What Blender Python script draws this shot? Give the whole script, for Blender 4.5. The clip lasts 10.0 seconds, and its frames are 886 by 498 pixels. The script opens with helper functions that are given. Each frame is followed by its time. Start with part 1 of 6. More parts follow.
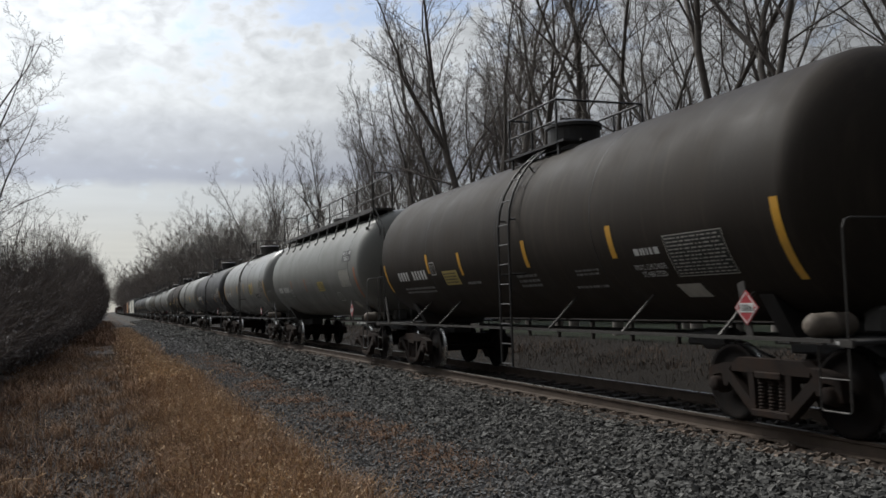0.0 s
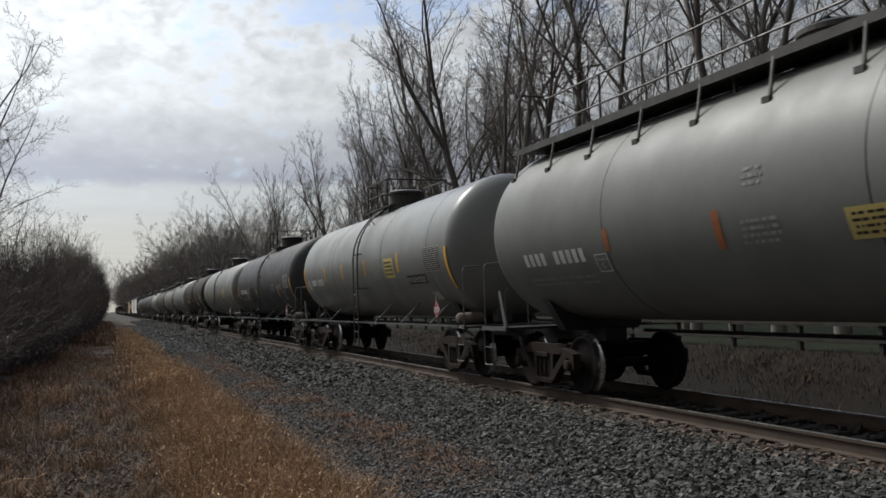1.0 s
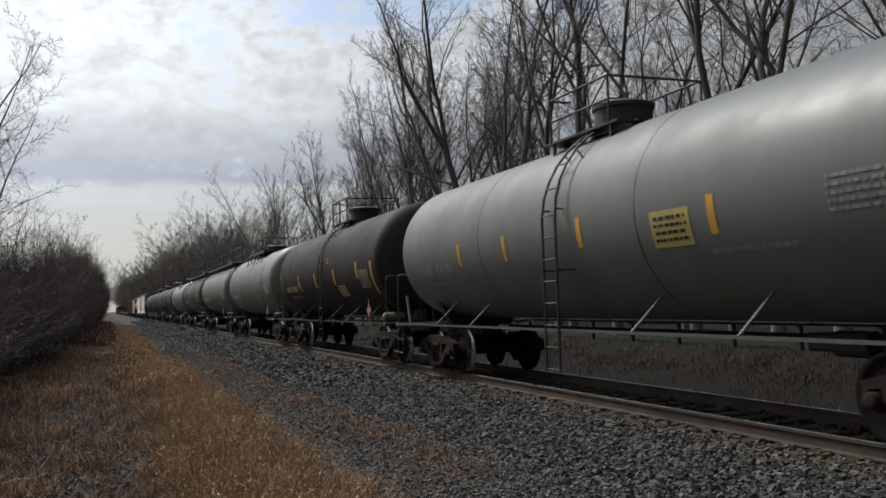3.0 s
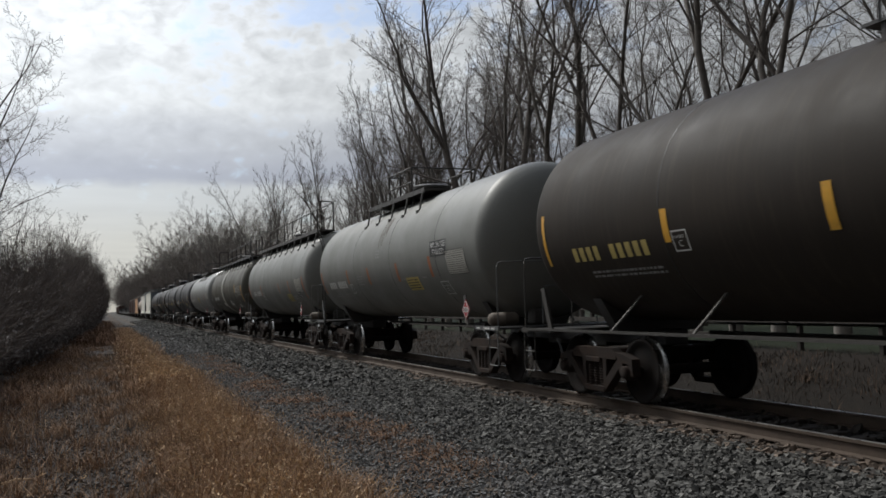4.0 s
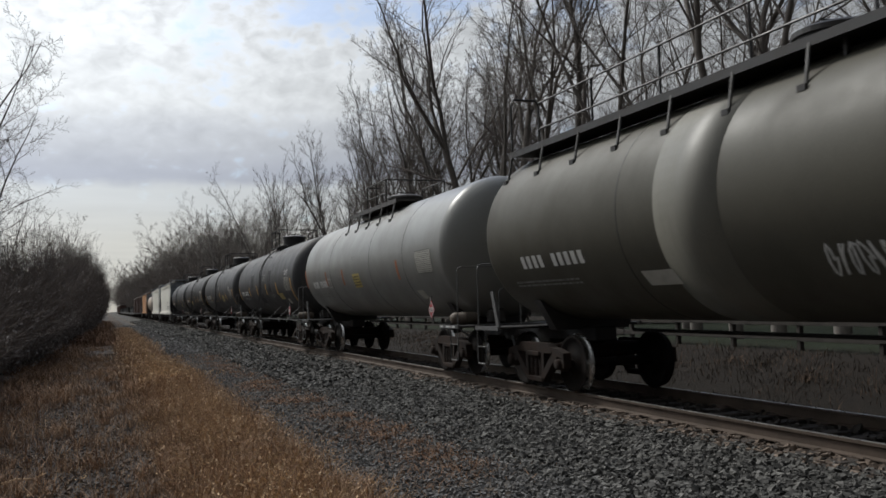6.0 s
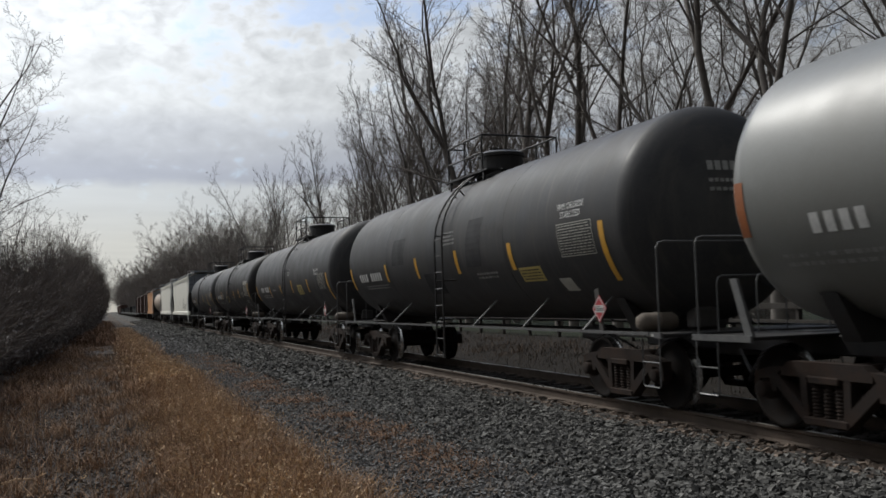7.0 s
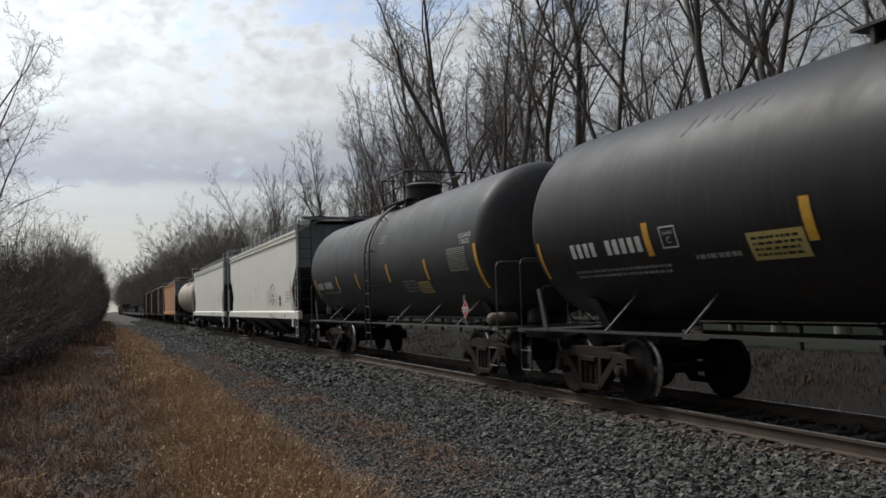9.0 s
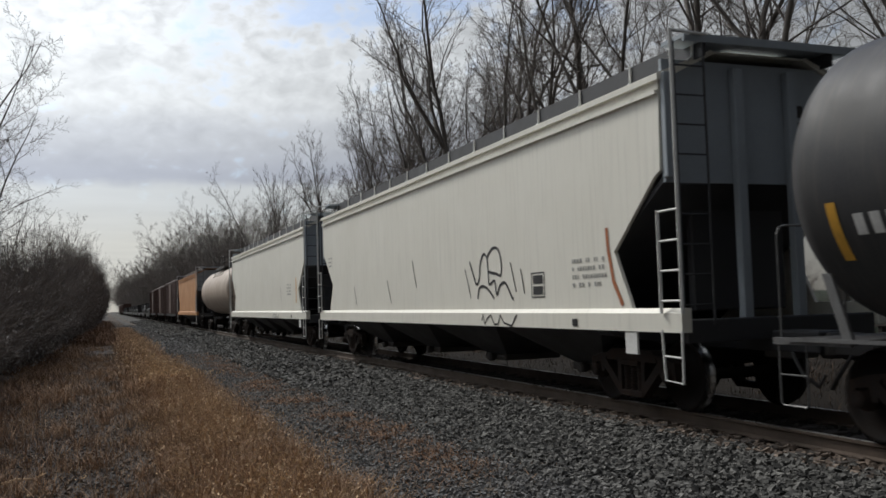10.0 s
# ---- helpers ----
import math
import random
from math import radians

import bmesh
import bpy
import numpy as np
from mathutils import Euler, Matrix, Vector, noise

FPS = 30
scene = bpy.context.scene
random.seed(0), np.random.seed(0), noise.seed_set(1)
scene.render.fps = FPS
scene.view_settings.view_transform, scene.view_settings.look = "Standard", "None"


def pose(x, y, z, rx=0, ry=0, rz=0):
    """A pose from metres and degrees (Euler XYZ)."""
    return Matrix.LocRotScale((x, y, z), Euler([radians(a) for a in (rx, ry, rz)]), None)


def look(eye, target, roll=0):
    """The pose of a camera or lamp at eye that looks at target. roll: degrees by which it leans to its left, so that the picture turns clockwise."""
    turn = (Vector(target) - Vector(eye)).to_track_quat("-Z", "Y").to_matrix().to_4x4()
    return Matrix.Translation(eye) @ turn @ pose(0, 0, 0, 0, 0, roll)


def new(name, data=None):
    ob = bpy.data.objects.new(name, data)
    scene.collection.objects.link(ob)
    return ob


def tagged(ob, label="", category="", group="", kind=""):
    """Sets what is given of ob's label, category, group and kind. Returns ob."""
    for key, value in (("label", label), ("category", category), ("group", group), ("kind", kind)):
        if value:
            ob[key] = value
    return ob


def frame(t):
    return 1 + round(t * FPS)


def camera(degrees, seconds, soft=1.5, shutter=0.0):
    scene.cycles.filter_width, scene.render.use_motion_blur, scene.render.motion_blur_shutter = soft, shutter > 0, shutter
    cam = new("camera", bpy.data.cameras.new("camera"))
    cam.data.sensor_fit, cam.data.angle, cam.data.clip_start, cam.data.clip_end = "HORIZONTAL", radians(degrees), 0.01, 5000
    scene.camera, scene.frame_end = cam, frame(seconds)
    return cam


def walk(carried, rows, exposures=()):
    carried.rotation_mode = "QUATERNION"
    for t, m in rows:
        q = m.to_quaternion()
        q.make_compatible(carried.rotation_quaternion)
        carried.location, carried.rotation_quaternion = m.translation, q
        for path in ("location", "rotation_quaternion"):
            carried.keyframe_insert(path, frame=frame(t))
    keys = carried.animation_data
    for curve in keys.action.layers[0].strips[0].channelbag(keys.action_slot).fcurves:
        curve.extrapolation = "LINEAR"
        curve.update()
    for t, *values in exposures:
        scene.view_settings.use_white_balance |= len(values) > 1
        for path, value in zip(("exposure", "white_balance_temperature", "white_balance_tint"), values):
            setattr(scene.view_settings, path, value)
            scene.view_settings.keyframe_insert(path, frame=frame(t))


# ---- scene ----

# z = 0 is the top of the rails; the track runs along y, the camera stands at x = y = 0
EYE = (0.0, 0.0, 1.519)
YAW, PITCH, ROLL = 20.75, 3.39, -1.72
TRACK_X = 7.885
SPEED = 22.315

cam = camera(52.82, 10.0, soft=1.6, shutter=0.05)
aim = Vector((math.sin(radians(YAW)) * math.cos(radians(PITCH)), math.cos(radians(YAW)) * math.cos(radians(PITCH)), math.sin(radians(PITCH))))
stand = look(EYE, Vector(EYE) + aim, ROLL)
walk(cam, [(0.0, stand), (10.0, stand)], exposures=[(0.0, 0.0, 6200, 10), (10.0, 0.0, 6200, 10)])

# ---------------------------------------------------------------- light
SUN_AZ, SUN_EL = -25.0, 47.0          # degrees from +y towards +x, and above the horizon


def build_world():
    w = bpy.data.worlds.new("overcast_sky")
    w.use_nodes = True
    scene.world = w
    nt = w.node_tree
    nt.nodes.clear()
    N, L = nt.nodes.new, nt.links.new

    def math_node(op, a, b=None, clamp=False):
        m = N("ShaderNodeMath")
        m.operation, m.use_clamp = op, clamp
        for i, v in enumerate((a, b)):
            if v is None:
                continue
            if isinstance(v, (int, float)):
                m.inputs[i].default_value = v
            else:
                L(v, m.inputs[i])
        return m.outputs[0]

    def ramp(fac, stops, interp="EASE"):
        r = N("ShaderNodeValToRGB")
        r.color_ramp.interpolation = interp
        els = r.color_ramp.elements
        while len(els) < len(stops):
            els.new(0.5)
        for e, (p, c) in zip(els, stops):
            e.position = p
            e.color = (*c, 1)
        L(fac, r.inputs[0])
        return r.outputs[0]

    def mix(fac, a, b):
        m = N("ShaderNodeMix")
        m.data_type = "RGBA"
        L(fac, m.inputs["Factor"])
        L(a, m.inputs["A"])
        L(b, m.inputs["B"])
        return m.outputs["Result"]

    tc = N("ShaderNodeTexCoord")
    sky = N("ShaderNodeTexSky")
    sky.sky_type, sky.sun_disc = "NISHITA", False
    sky.sun_elevation, sky.sun_rotation = radians(SUN_EL), radians(SUN_AZ)
    sky.air_density, sky.dust_density = 1.0, 1.5
    scale = N("ShaderNodeVectorMath")
    scale.operation = "SCALE"
    L(sky.outputs[0], scale.inputs[0])
    scale.inputs["Scale"].default_value = 0.15
    blue = scale.outputs[0]

    sep = N("ShaderNodeSeparateXYZ")
    L(tc.outputs["Generated"], sep.inputs[0])
    x, y, z = sep.outputs
    # cloud sheet: the direction laid out on a plane overhead
    zz = math_node("MAXIMUM", z, 0.03)
    comb = N("ShaderNodeCombineXYZ")
    L(math_node("DIVIDE", x, zz), comb.inputs[0])
    L(math_node("DIVIDE", y, zz), comb.inputs[1])

    def noise_tex(scale_, detail, rough, vec=None, distortion=0.0):
        n = N("ShaderNodeTexNoise")
        n.inputs["Scale"].default_value = scale_
        n.inputs["Detail"].default_value = detail
        n.inputs["Roughness"].default_value = rough
        n.inputs["Distortion"].default_value = distortion
        L(vec or comb.outputs[0], n.inputs["Vector"])
        return n.outputs["Fac"]

    # the dapple is laid on the dome, a little flattened, so that it stays round low down
    flat = N("ShaderNodeMapping")
    flat.inputs["Scale"].default_value = (1.0, 1.0, 1.6)
    L(tc.outputs["Generated"], flat.inputs[0])
    small = noise_tex(46.0, 3, 0.5, flat.outputs[0], 0.3)
    puffs = noise_tex(16.0, 3, 0.5, flat.outputs[0], 0.2)
    large = noise_tex(0.9, 4, 0.5)
    # holes in the sheet open high up and away from the sun
    up = math_node("MULTIPLY", math_node("SUBTRACT", z, 0.245), 6.5, True)
    side = math_node("MULTIPLY", math_node("ADD", x, 0.05), 4.0, True)
    thin = math_node("ADD", math_node("ADD", math_node("MULTIPLY", small, 0.45), math_node("MULTIPLY", puffs, 0.55)), math_node("MULTIPLY", up, math_node("MULTIPLY", side, 0.40)))
    gap = ramp(thin, [(0.555, (0, 0, 0)), (0.77, (0.74, 0.74, 0.74))])
    # cloud brightness: grey bellies, warm and bright low down, a grey bank at 8 to 13 degrees
    zb = math_node("ADD", z, math_node("MULTIPLY", math_node("SUBTRACT", puffs, 0.5), 0.022))
    bank = ramp(zb, [(0.0, (0.70, 0.655, 0.56)), (0.06, (0.78, 0.76, 0.685)), (0.128, (0.74, 0.755, 0.74)), (0.142, (0.52, 0.54, 0.59)), (0.185, (0.64, 0.655, 0.675)),
                     (0.225, (0.80, 0.81, 0.80)), (0.40, (0.83, 0.84, 0.845)), (0.55, (0.72, 0.73, 0.72)), (1.0, (0.67, 0.68, 0.68))])
    streak = N("ShaderNodeMapping")
    streak.inputs["Scale"].default_value = (1.2, 1.2, 12.0)
    L(tc.outputs["Generated"], streak.inputs[0])
    bands = noise_tex(1.6, 3, 0.5, streak.outputs[0])
    high = math_node("MULTIPLY", math_node("SUBTRACT", z, 0.12), 5.0, True)
    dapple = math_node("MULTIPLY", math_node("ADD", math_node("MULTIPLY", math_node("SUBTRACT", small, 0.5), 1.05), math_node("MULTIPLY", math_node("SUBTRACT", puffs, 0.5), 0.75)), high)
    shade = math_node("ADD", dapple, math_node("ADD", math_node("MULTIPLY", large, 0.18), math_node("MULTIPLY", bands, 0.16)))
    shade = math_node("ADD", shade, 1.0)
    cl = N("ShaderNodeVectorMath")
    cl.operation = "SCALE"
    L(bank, cl.inputs[0])
    L(shade, cl.inputs["Scale"])
    cover = mix(gap, cl.outputs[0], blue)
    # brighter towards the veiled sun
    sun = Vector((math.sin(radians(SUN_AZ)) * math.cos(radians(SUN_EL)), math.cos(radians(SUN_AZ)) * math.cos(radians(SUN_EL)), math.sin(radians(SUN_EL))))
    dot = N("ShaderNodeVectorMath")
    dot.operation = "DOT_PRODUCT"
    L(tc.outputs["Generated"], dot.inputs[0])
    dot.inputs[1].default_value = sun
    glow = math_node("MULTIPLY", math_node("ADD", dot.outputs["Value"], 1.0), 0.5)
    glow = math_node("ADD", math_node("MULTIPLY", math_node("POWER", glow, 5.0), 1.58), 0.09)
    fin = N("ShaderNodeVectorMath")
    fin.operation = "SCALE"
    L(cover, fin.inputs[0])
    L(glow, fin.inputs["Scale"])
    bg = N("ShaderNodeBackground")
    bg.inputs["Strength"].default_value = 1.0
    L(fin.outputs[0], bg.inputs["Color"])
    out = N("ShaderNodeOutputWorld")
    L(bg.outputs[0], out.inputs["Surface"])


build_world()
sun_data = bpy.data.lights.new("sun", "SUN")
sun_data.energy, sun_data.angle, sun_data.color = 2.5, radians(14), (1.0, 0.95, 0.86)
sun_ob = new("sun", sun_data)
sun_dir = Vector((math.sin(radians(SUN_AZ)) * math.cos(radians(SUN_EL)), math.cos(radians(SUN_AZ)) * math.cos(radians(SUN_EL)), math.sin(radians(SUN_EL))))
sun_ob.matrix_world = look(sun_dir * 200, (0, 0, 0))


# ---------------------------------------------------------------- materials
def material(name, base, rough=0.6, metal=0.0, dark=None, scale=3.0, amount=0.6, fine=40.0, bump=0.15, streaks=False, per="", spread=0.25, dirt=None, spec=0.5):
    """Base colour broken by a large stain, a fine grain, optional downward streaks and a tone that differs from piece to piece."""
    m = bpy.data.materials.new(name)
    m.use_nodes = True
    nt = m.node_tree
    N, L = nt.nodes.new, nt.links.new
    bsdf = nt.nodes["Principled BSDF"]
    bsdf.inputs["Roughness"].default_value = rough
    bsdf.inputs["Metallic"].default_value = metal
    bsdf.inputs["Specular IOR Level"].default_value = spec
    tc = N("ShaderNodeTexCoord")

    def tex(sc, detail, rgh=0.6, vec=None):
        n = N("ShaderNodeTexNoise")
        n.inputs["Scale"].default_value = sc
        n.inputs["Detail"].default_value = detail
        n.inputs["Roughness"].default_value = rgh
        L(vec or tc.outputs["Object"], n.inputs["Vector"])
        return n.outputs["Fac"]

    def mix(fac, a, b, mode="MIX"):
        x = N("ShaderNodeMix")
        x.data_type, x.blend_type = "RGBA", mode
        if isinstance(fac, float):
            x.inputs["Factor"].default_value = fac
        else:
            L(fac, x.inputs["Factor"])
        for key, v in (("A", a), ("B", b)):
            if isinstance(v, tuple):
                x.inputs[key].default_value = (*v, 1)
            else:
                L(v, x.inputs[key])
        return x.outputs["Result"]

    def span(fac, lo, hi, a=0.0, b=1.0):
        r = N("ShaderNodeMapRange")
        r.inputs["From Min"].default_value, r.inputs["From Max"].default_value = lo, hi
        r.inputs["To Min"].default_value, r.inputs["To Max"].default_value = a, b
        L(fac, r.inputs["Value"])
        return r.outputs["Result"]

    dark = dark or tuple(c * 0.55 for c in base)
    big = tex(scale, 5)
    small = tex(fine, 3)
    col = mix(span(big, 0.42, 0.68, 0.0, amount), base, dark)
    col = mix(span(small, 0.3, 0.7, 0.0, 0.35), col, dark)
    if streaks:
        mp = N("ShaderNodeMapping")
        mp.inputs["Scale"].default_value = (1.2, 5.0, 0.25)
        L(tc.outputs["Object"], mp.inputs[0])
        st = tex(2.2, 6, 0.65, mp.outputs[0])
        col = mix(span(st, 0.5, 0.72, 0.0, 0.55), col, dirt or dark)
    if per:
        if per == "island":
            rnd = N("ShaderNodeNewGeometry").outputs["Random Per Island"]
        else:
            rnd = N("ShaderNodeObjectInfo").outputs["Random"]
        hsv = N("ShaderNodeHueSaturation")
        L(col, hsv.inputs["Color"])
        L(span(rnd, 0.0, 1.0, 1.0 - spread, 1.0 + spread), hsv.inputs["Value"])
        col = hsv.outputs["Color"]
    L(col, bsdf.inputs["Base Color"])
    L(span(big, 0.3, 0.7, max(0.05, rough - 0.1), min(1.0, rough + 0.12)), bsdf.inputs["Roughness"])
    if bump:
        b = N("ShaderNodeBump")
        b.inputs["Strength"].default_value = bump
        b.inputs["Distance"].default_value = 0.01
        L(small, b.inputs["Height"])
        L(b.outputs["Normal"], bsdf.inputs["Normal"])
    return m


STEEL = material("weathered_steel", (0.075, 0.07, 0.065), 0.55, 0.3, scale=4)
BLACK = material("black_painted_steel", (0.022, 0.022, 0.024), 0.55, dark=(0.035, 0.03, 0.026), scale=3)
RUST = material("rusty_cast_steel", (0.018, 0.015, 0.014), 0.85, dark=(0.050, 0.030, 0.021), scale=3.5, spec=0.2, bump=0.4)
WHEEL = material("wheel_steel", (0.012, 0.011, 0.011), 0.85, 0.0, dark=(0.022, 0.016, 0.013), scale=5, spec=0.12)
TREAD = material("polished_tread", (0.55, 0.55, 0.55), 0.25, 1.0, bump=0.0)
RAIL_TOP = material("polished_rail_head", (0.42, 0.40, 0.38), 0.3, 0.9, bump=0.0)
RAIL = material("rusty_rail", (0.095, 0.068, 0.05), 0.85, dark=(0.05, 0.038, 0.03), scale=2)
TIE = material("creosoted_timber", (0.045, 0.036, 0.03), 0.9, dark=(0.022, 0.019, 0.018), scale=5, bump=0.5, per="object")
WHITE = material("white_stencil_paint", (0.72, 0.72, 0.70), 0.6, dark=(0.45, 0.45, 0.44), scale=5, amount=0.5, bump=0)
FADED = material("faded_stencil_paint", (0.33, 0.33, 0.32), 0.7, dark=(0.15, 0.15, 0.14), scale=8, amount=0.8, bump=0)
PALE = material("pale_sticker", (0.52, 0.51, 0.46), 0.6, dark=(0.36, 0.35, 0.31), scale=6, bump=0)
STAIN = material("brown_spill_stain", (0.075, 0.058, 0.042), 0.7, dark=(0.11, 0.095, 0.075), scale=5, amount=0.9, bump=0)
SCUFF = material("pale_scuffed_paint", (0.075, 0.072, 0.068), 0.7, dark=(0.03, 0.028, 0.026), scale=6, amount=1.0, bump=0)
FADE = material("sun_faded_patch", (0.042, 0.042, 0.044), 0.65, dark=(0.026, 0.026, 0.029), scale=2.5, amount=0.9, bump=0.03, spec=0.2)
GREY_STENCIL = material("faint_grey_stencil", (0.26, 0.26, 0.25), 0.7, dark=(0.42, 0.41, 0.37), scale=9, amount=0.8, bump=0)
ORANGE = material("orange_reflector", (0.40, 0.135, 0.045), 0.55, dark=(0.24, 0.09, 0.045), scale=4, bump=0)
YELLOW = material("yellow_reflector", (0.76, 0.40, 0.045), 0.45, dark=(0.5, 0.3, 0.06), scale=4, bump=0)
AMBER = material("yellow_sign", (0.56, 0.44, 0.14), 0.55, dark=(0.38, 0.31, 0.13), scale=3, bump=0)
SIGN_BLACK = material("black_sign", (0.02, 0.02, 0.02), 0.5, bump=0)
RED = material("red_placard", (0.44, 0.04, 0.05), 0.5, dark=(0.3, 0.04, 0.045), scale=4, bump=0)
CREAM = material("grimy_cream_paint", (0.16, 0.13, 0.103), 0.7, dark=(0.09, 0.075, 0.06), scale=4)
GALV = material("galvanised_steel", (0.15, 0.15, 0.15), 0.5, 0.3, scale=5)

TANK_PAINT = {
    "black": material("black_tank_paint", (0.02, 0.019, 0.0195), 0.5, dark=(0.03, 0.027, 0.026), scale=0.9, streaks=True, dirt=(0.055, 0.047, 0.041), bump=0.05, spec=0.2),
    "charcoal": material("charcoal_tank_paint", (0.042, 0.043, 0.047), 0.52, dark=(0.072, 0.07, 0.069), scale=1.3, amount=0.75, streaks=True, dirt=(0.098, 0.091, 0.081), bump=0.05, spec=0.2),
    "brown": material("brown_black_tank_paint", (0.03, 0.025, 0.021), 0.62, dark=(0.045, 0.037, 0.03), scale=0.9, streaks=True, dirt=(0.062, 0.05, 0.039), bump=0.05, spec=0.15),
    "olive": material("grimy_grey_tank_paint", (0.180, 0.183, 0.170), 0.52, dark=(0.125, 0.127, 0.116), scale=0.7, bump=0.03, spec=0.5),
    "grey": material("light_grey_tank_paint", (0.208, 0.212, 0.203), 0.38, dark=(0.16, 0.158, 0.145), scale=0.7, bump=0.03, spec=0.55),
    "drab": material("dirty_olive_tank_paint", (0.09, 0.085, 0.068), 0.5, dark=(0.062, 0.058, 0.047), scale=0.8, bump=0.05, spec=0.2),
    "beige": material("beige_tank_paint", (0.46, 0.38, 0.31), 0.5, dark=(0.36, 0.29, 0.23), scale=0.8, streaks=True, bump=0.05),
}
HOPPER_WHITE = material("white_hopper_paint", (0.80, 0.78, 0.70), 0.5, dark=(0.73, 0.71, 0.63), scale=0.6, streaks=True, dirt=(0.62, 0.60, 0.54), bump=0.05)
HOPPER_GREY = material("blue_grey_hopper_paint", (0.33, 0.37, 0.41), 0.6, dark=(0.26, 0.29, 0.32), scale=1.2, streaks=True)
# one near-black for the hoppers' slope sheets, underbody and running boards
HOPPER_DARK = material("near_black_hopper_steel", (0.035, 0.036, 0.042), 0.6, dark=(0.05, 0.05, 0.05), scale=1.5)
HOPPER_ORANGE = material("orange_hopper_paint", (0.50, 0.25, 0.10), 0.6, dark=(0.38, 0.19, 0.09), scale=0.8, streaks=True)
BOX_BROWN = material("oxide_red_boxcar_paint", (0.09, 0.045, 0.035), 0.7, dark=(0.06, 0.035, 0.03), scale=1, streaks=True)

GRASS = material("dry_tan_grass", (0.33, 0.205, 0.115), 0.85, dark=(0.19, 0.112, 0.066), scale=0.5, fine=9, bump=0, per="island", spread=0.45)
# brown litter behind the train, darkened in its colour for the train's shadow
SHADED_LITTER = material("shaded_brown_litter", (0.042, 0.029, 0.020), 0.95, dark=(0.026, 0.019, 0.014), scale=3, bump=0, per="island", spread=0.5)
RED_LITTER = material("reddish_dead_weeds", (0.22, 0.125, 0.07), 0.9, dark=(0.12, 0.070, 0.042), scale=2, bump=0, per="island", spread=0.5)
PLUME = material("pale_seed_heads", (0.62, 0.45, 0.27), 0.9, dark=(0.40, 0.26, 0.14), scale=2, bump=0, per="island", spread=0.4)
LEAFLITTER = material("dead_brown_leaves", (0.15, 0.095, 0.06), 0.9, dark=(0.085, 0.055, 0.036), scale=3, bump=0, per="island", spread=0.5)
# ballast with the shade below the train put into its colour
SHADED_STONE = material("train_shaded_ballast", (0.042, 0.036, 0.031), 0.9, dark=(0.03, 0.026, 0.023), scale=9, bump=0.3, per="island", spread=0.5)
BROWN_STONE = material("rust_stained_ballast", (0.15, 0.115, 0.09), 0.9, dark=(0.08, 0.06, 0.048), scale=9, bump=0.3, per="island", spread=0.5)
STONE = material("crushed_grey_ballast", (0.098, 0.096, 0.089), 0.9, dark=(0.045, 0.043, 0.042), scale=9, bump=0.3, per="island", spread=0.85)
PATH_STONE = material("dusty_path_gravel", (0.150, 0.147, 0.144), 0.92, dark=(0.075, 0.073, 0.072), scale=9, bump=0.3, per="island", spread=0.6)
BARK = material("grey_brown_bark", (0.20, 0.18, 0.162), 0.9, dark=(0.11, 0.097, 0.087), scale=4, fine=25, bump=0.6)
TWIG = material("brown_twigs", (0.175, 0.15, 0.135), 0.9, dark=(0.11, 0.092, 0.083), scale=2, bump=0)
BUSH_LEAF = material("dull_dark_shrub_leaves", (0.24, 0.226, 0.217), 0.9, dark=(0.155, 0.144, 0.138), scale=2, bump=0, per="island", spread=0.5)
FENCE_WOOD = material("dark_weathered_boards", (0.045, 0.038, 0.032), 0.9, dark=(0.025, 0.022, 0.02), scale=4, bump=0.4)


